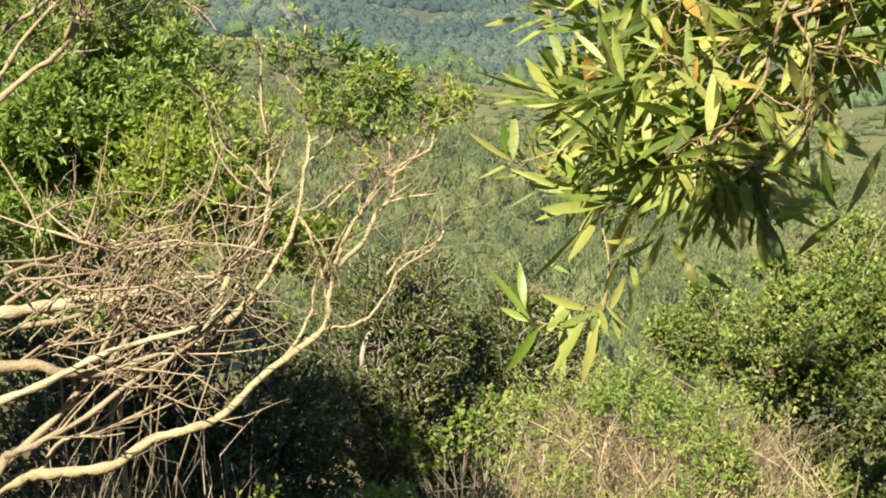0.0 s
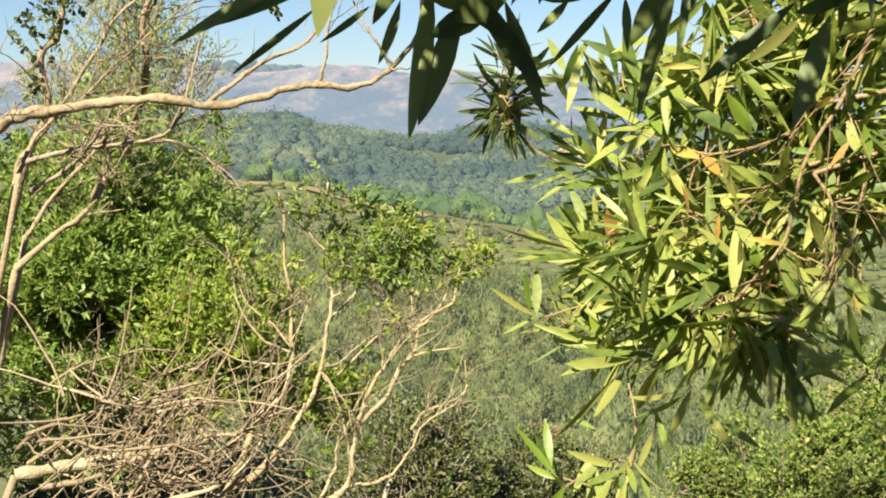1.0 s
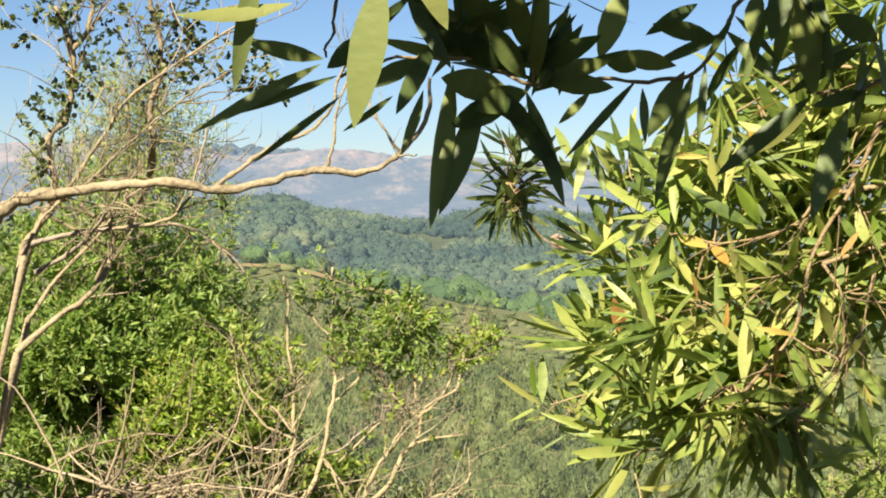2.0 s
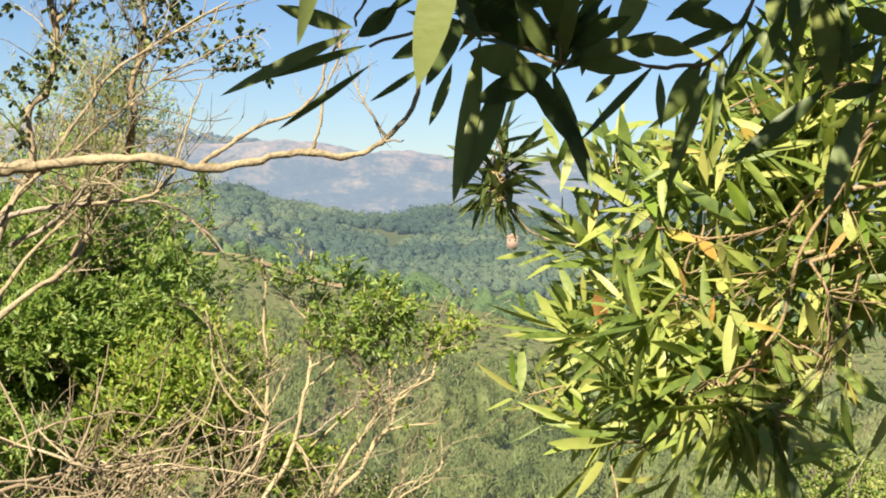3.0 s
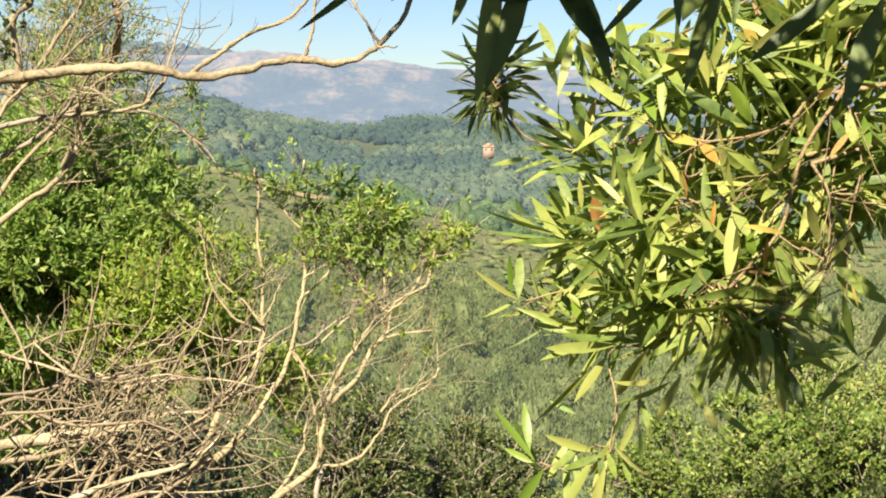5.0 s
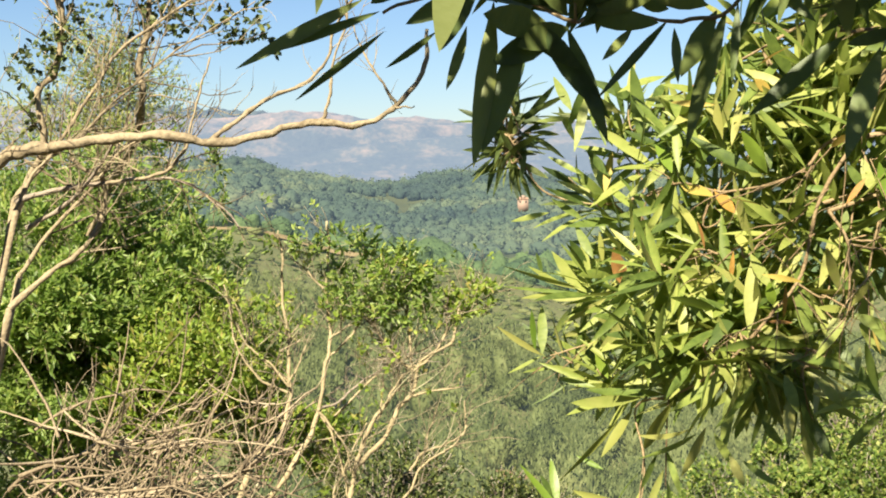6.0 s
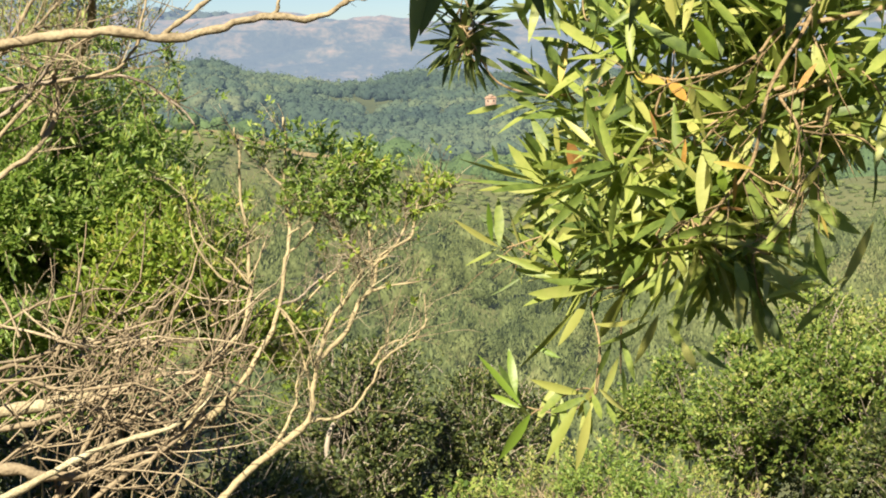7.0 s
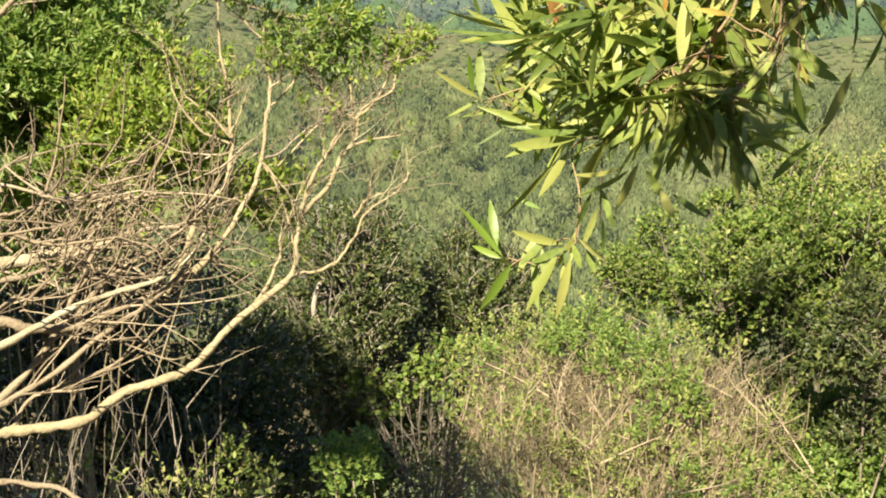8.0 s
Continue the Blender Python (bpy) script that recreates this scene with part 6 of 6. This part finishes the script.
LEFT_TIP = [
    ((-3.71, 7.59, 0.92), (-7.10, 8.41, 0.902), 0.0168),
    ((-3.86, 7.35, 0.92), (-9.40, 4.45, 0.902), 0.0128),
    ((-3.13, 6.85, 0.92), (-7.79, 5.18, 0.902), 0.0088),
    ((-2.95, 5.98, 0.92), (-6.86, 3.06, 0.902), 0.0068),
    ((-1.78, 8.53, 0.92), (-3.51, 7.20, 0.902), 0.0184),
    ((-0.67, 5.95, 0.92), (-2.67, 4.42, 0.902), 0.0068),
    ((0.67, 6.17, 0.92), (-0.11, 3.22, 0.902), 0.0100),
    ((0.60, 7.52, 0.92), (-1.84, 6.44, 0.902), 0.0168),
    ((1.31, 8.35, 0.92), (-0.62, 5.09, 0.902), 0.0168),
]
CENTRE = [
    ((1.80, 7.18, 0.96), (1.01, -0.17, 0.941), 0.0192),
    ((3.06, 6.06, 0.96), (1.39, 0.47, 0.941), 0.0230),
    ((4.38, 7.00, 0.96), (0.90, 8.69, 0.941), 0.0259),
    ((4.24, 6.03, 0.96), (1.28, 6.66, 0.941), 0.0292),
    ((3.79, 8.22, 0.96), (2.36, 10.93, 0.941), 0.0250),
    ((4.99, 6.50, 0.96), (3.30, 9.11, 0.941), 0.0217),
    ((5.25, 7.46, 0.96), (4.33, 10.86, 0.941), 0.0217),
    ((5.37, 6.24, 0.96), (5.96, 10.57, 0.941), 0.0175),
    ((5.48, 6.97, 0.96), (8.19, 8.30, 0.941), 0.0192),
    ((5.67, 6.43, 0.96), (9.14, 6.11, 0.941), 0.0192),
]
CENTRE_LOW = [
    ((5.72, 6.72, 0.96), (8.99, 7.08, 0.941), 0.0175),
    ((3.02, 6.30, 0.96), (5.67, 4.19, 0.941), 0.0209),
    ((3.75, 6.04, 0.96), (6.83, 2.09, 0.941), 0.0192),
    ((4.98, 6.01, 0.96), (6.75, 0.96, 0.941), 0.0159),
    ((7.78, 5.93, 0.96), (6.41, 4.42, 0.941), 0.0092),
    ((1.82, 8.28, 0.96), (-0.00, 10.28, 0.941), 0.0250),
    ((4.36, 5.66, 0.96), (1.86, 4.64, 0.941), 0.0250),
    ((2.57, 8.74, 0.96), (0.92, 7.60, 0.941), 0.0209),
    ((4.98, 6.01, 0.96), (2.86, 5.23, 0.941), 0.0250),
]
RIGHT = [
    ((9.08, 6.18, 1.12), (5.99, 2.83, 1.098), 0.0102),
    ((9.31, 5.81, 1.12), (9.53, 3.40, 1.098), 0.0112),
    ((11.10, 6.47, 1.12), (9.63, 3.74, 1.098), 0.0224),
    ((11.50, 6.45, 1.12), (9.61, 0.83, 1.098), 0.0205),
    ((10.75, 6.72, 1.12), (8.05, 7.31, 1.098), 0.0205),
    ((9.08, 6.61, 1.12), (7.74, 7.09, 1.098), 0.0166),
    ((8.71, 10.22, 1.12), (7.49, 6.97, 1.098), 0.0268),
    ((12.45, 7.82, 1.12), (9.68, 8.56, 1.098), 0.0195),
    ((11.68, 9.26, 1.12), (9.67, 8.18, 1.098), 0.0156),
    ((15.87, 10.27, 1.12), (16.37, 5.28, 1.098), 0.0302),
]
FAR_RIGHT = [
    ((16.80, 9.31, 1.12), (16.86, 5.63, 1.098), 0.0156),
    ((14.54, 8.99, 1.12), (13.59, 6.00, 1.098), 0.0127),
    ((16.32, 5.26, 1.12), (12.41, 2.00, 1.098), 0.0185),
    ((17.72, 4.70, 1.12), (16.36, -0.02, 1.098), 0.0243),
    ((14.23, 9.69, 1.12), (13.88, 7.66, 1.098), 0.0195),
    ((11.98, 6.79, 1.12), (11.76, 3.21, 1.098), 0.0097),
    ((18.94, 7.37, 1.12), (17.28, 8.62, 1.098), 0.0243),
    ((18.49, 5.36, 1.12), (16.36, 4.89, 1.098), 0.0146),
    ((13.11, 8.61, 1.12), (12.30, 7.03, 1.098), 0.0088),
    ((15.42, 10.30, 1.12), (14.80, 7.62, 1.098), 0.0243),
]
for base, tip, breadth in NEAREST:
    leaf_between(over, base, tip, breadth * 0.92, M_BAY_DULL)
for group in (LEFT_TIP, CENTRE, CENTRE_LOW, RIGHT, FAR_RIGHT):
    for base, tip, breadth in group:
        leaf_between(over, base, tip, breadth, M_BAY_SHADED)
for node, lo, hi, n in (((5.17, 6.23, 0.97), -80, 80, 7), ((3.23, 7.38, 0.97), -90, 100, 9), ((1.75, 8.29, 0.95), -100, 90, 8), ((4.38, 9.87, 0.97), -160, 160, 8), ((6.78, 9.74, 1), 60, 300, 7), ((12.84, 8.14, 1.13), 120, 250, 5), ((15.38, 10.29, 1.13), 130, 230, 7), ((18.46, 7.39, 1.13), 150, 300, 6), ((0.07, 10.29, 0.93), 90, 260, 5)):
    for _ in range(n):
        q = at(node) + np.random.normal(0, 0.006, 3)
        set_leaf(over, q, way(node[0], random.uniform(lo, hi), random.uniform(-0.4, 0.4)), unit(np.random.normal(0, 0.5, 3) + [0, -0.7, 0.4]), random.uniform(0.05, 0.078), M_BAY_SHADED)
# unseen leaf clusters added overhead to shade the twig, bough and hollow below
shade_canopy = Buf()
for _ in range(175):
    p = np.array([random.uniform(-0.5, 0.36), random.uniform(0.5, 0.76), random.uniform(1.92, 2.03)]) if random.random() < 0.68 else np.array([random.uniform(-0.06, 0.38), random.uniform(0.6, 0.86), random.uniform(2.0, 2.2)])
    d = unit(np.random.normal(0, 1, 3) + [0, 0, -0.5])
    for base, ld, face, ln in rosette(p, d, 8, 0.09):
        joined_leaf(shade_canopy, base, ld, face, ln)
for k in range(12, 56):
    p = np.array([random.uniform(0.0, 0.34), random.uniform(0.76, 0.9), random.uniform(2.3, 2.55)]) if k < 15 else np.array([0.1, 1.25, 4.0]) + np.random.normal(0, 0.15, 3) if k < 46 else np.array([-0.28, 1.55, 2.5]) + np.random.normal(0, 0.04, 3)
    for base, ld, face, ln in rosette(p, unit(np.random.normal(0, 1, 3)), 9, 0.09):
        joined_leaf(shade_canopy, base, ld, face, ln)
# more unseen shoots, added sunward of the bough to shade chosen spots
for b, e, up, wide, n in ((13.1, -9.3, 0.95, 0.035, 5), (12.0, -10.1, 0.95, 0.03, 3), (14.6, -9.6, 0.95, 0.035, 3), (17.2, -7.8, 0.95, 0.03, 1), (6.9, -6.7, 1.0, 0.02, 1), (0.7, 1.2, 1.0, 0.04, 4)):
    core = at(on_bough((b, e))) + TO_SUN * up
    for _ in range(n):
        for base, ld, face, ln in rosette(core + np.random.normal(0, wide, 3), unit(np.random.normal(0, 1, 3)), 8, 0.085):
            joined_leaf(shade_canopy, base, ld, face, ln)
    b = Buf()
    tube(b, curve_points([(0.6, 0.8, 2.4), (core + [0.6, 0.8, 2.4]) / 2 + [0, 0, 0.08], core], 5), 0.006, 0.002, 6)
    part("limb", b, M_BAYTWIG, over)
part("crown", shade_canopy, M_BAY_JOINED, over, kind="stuff")
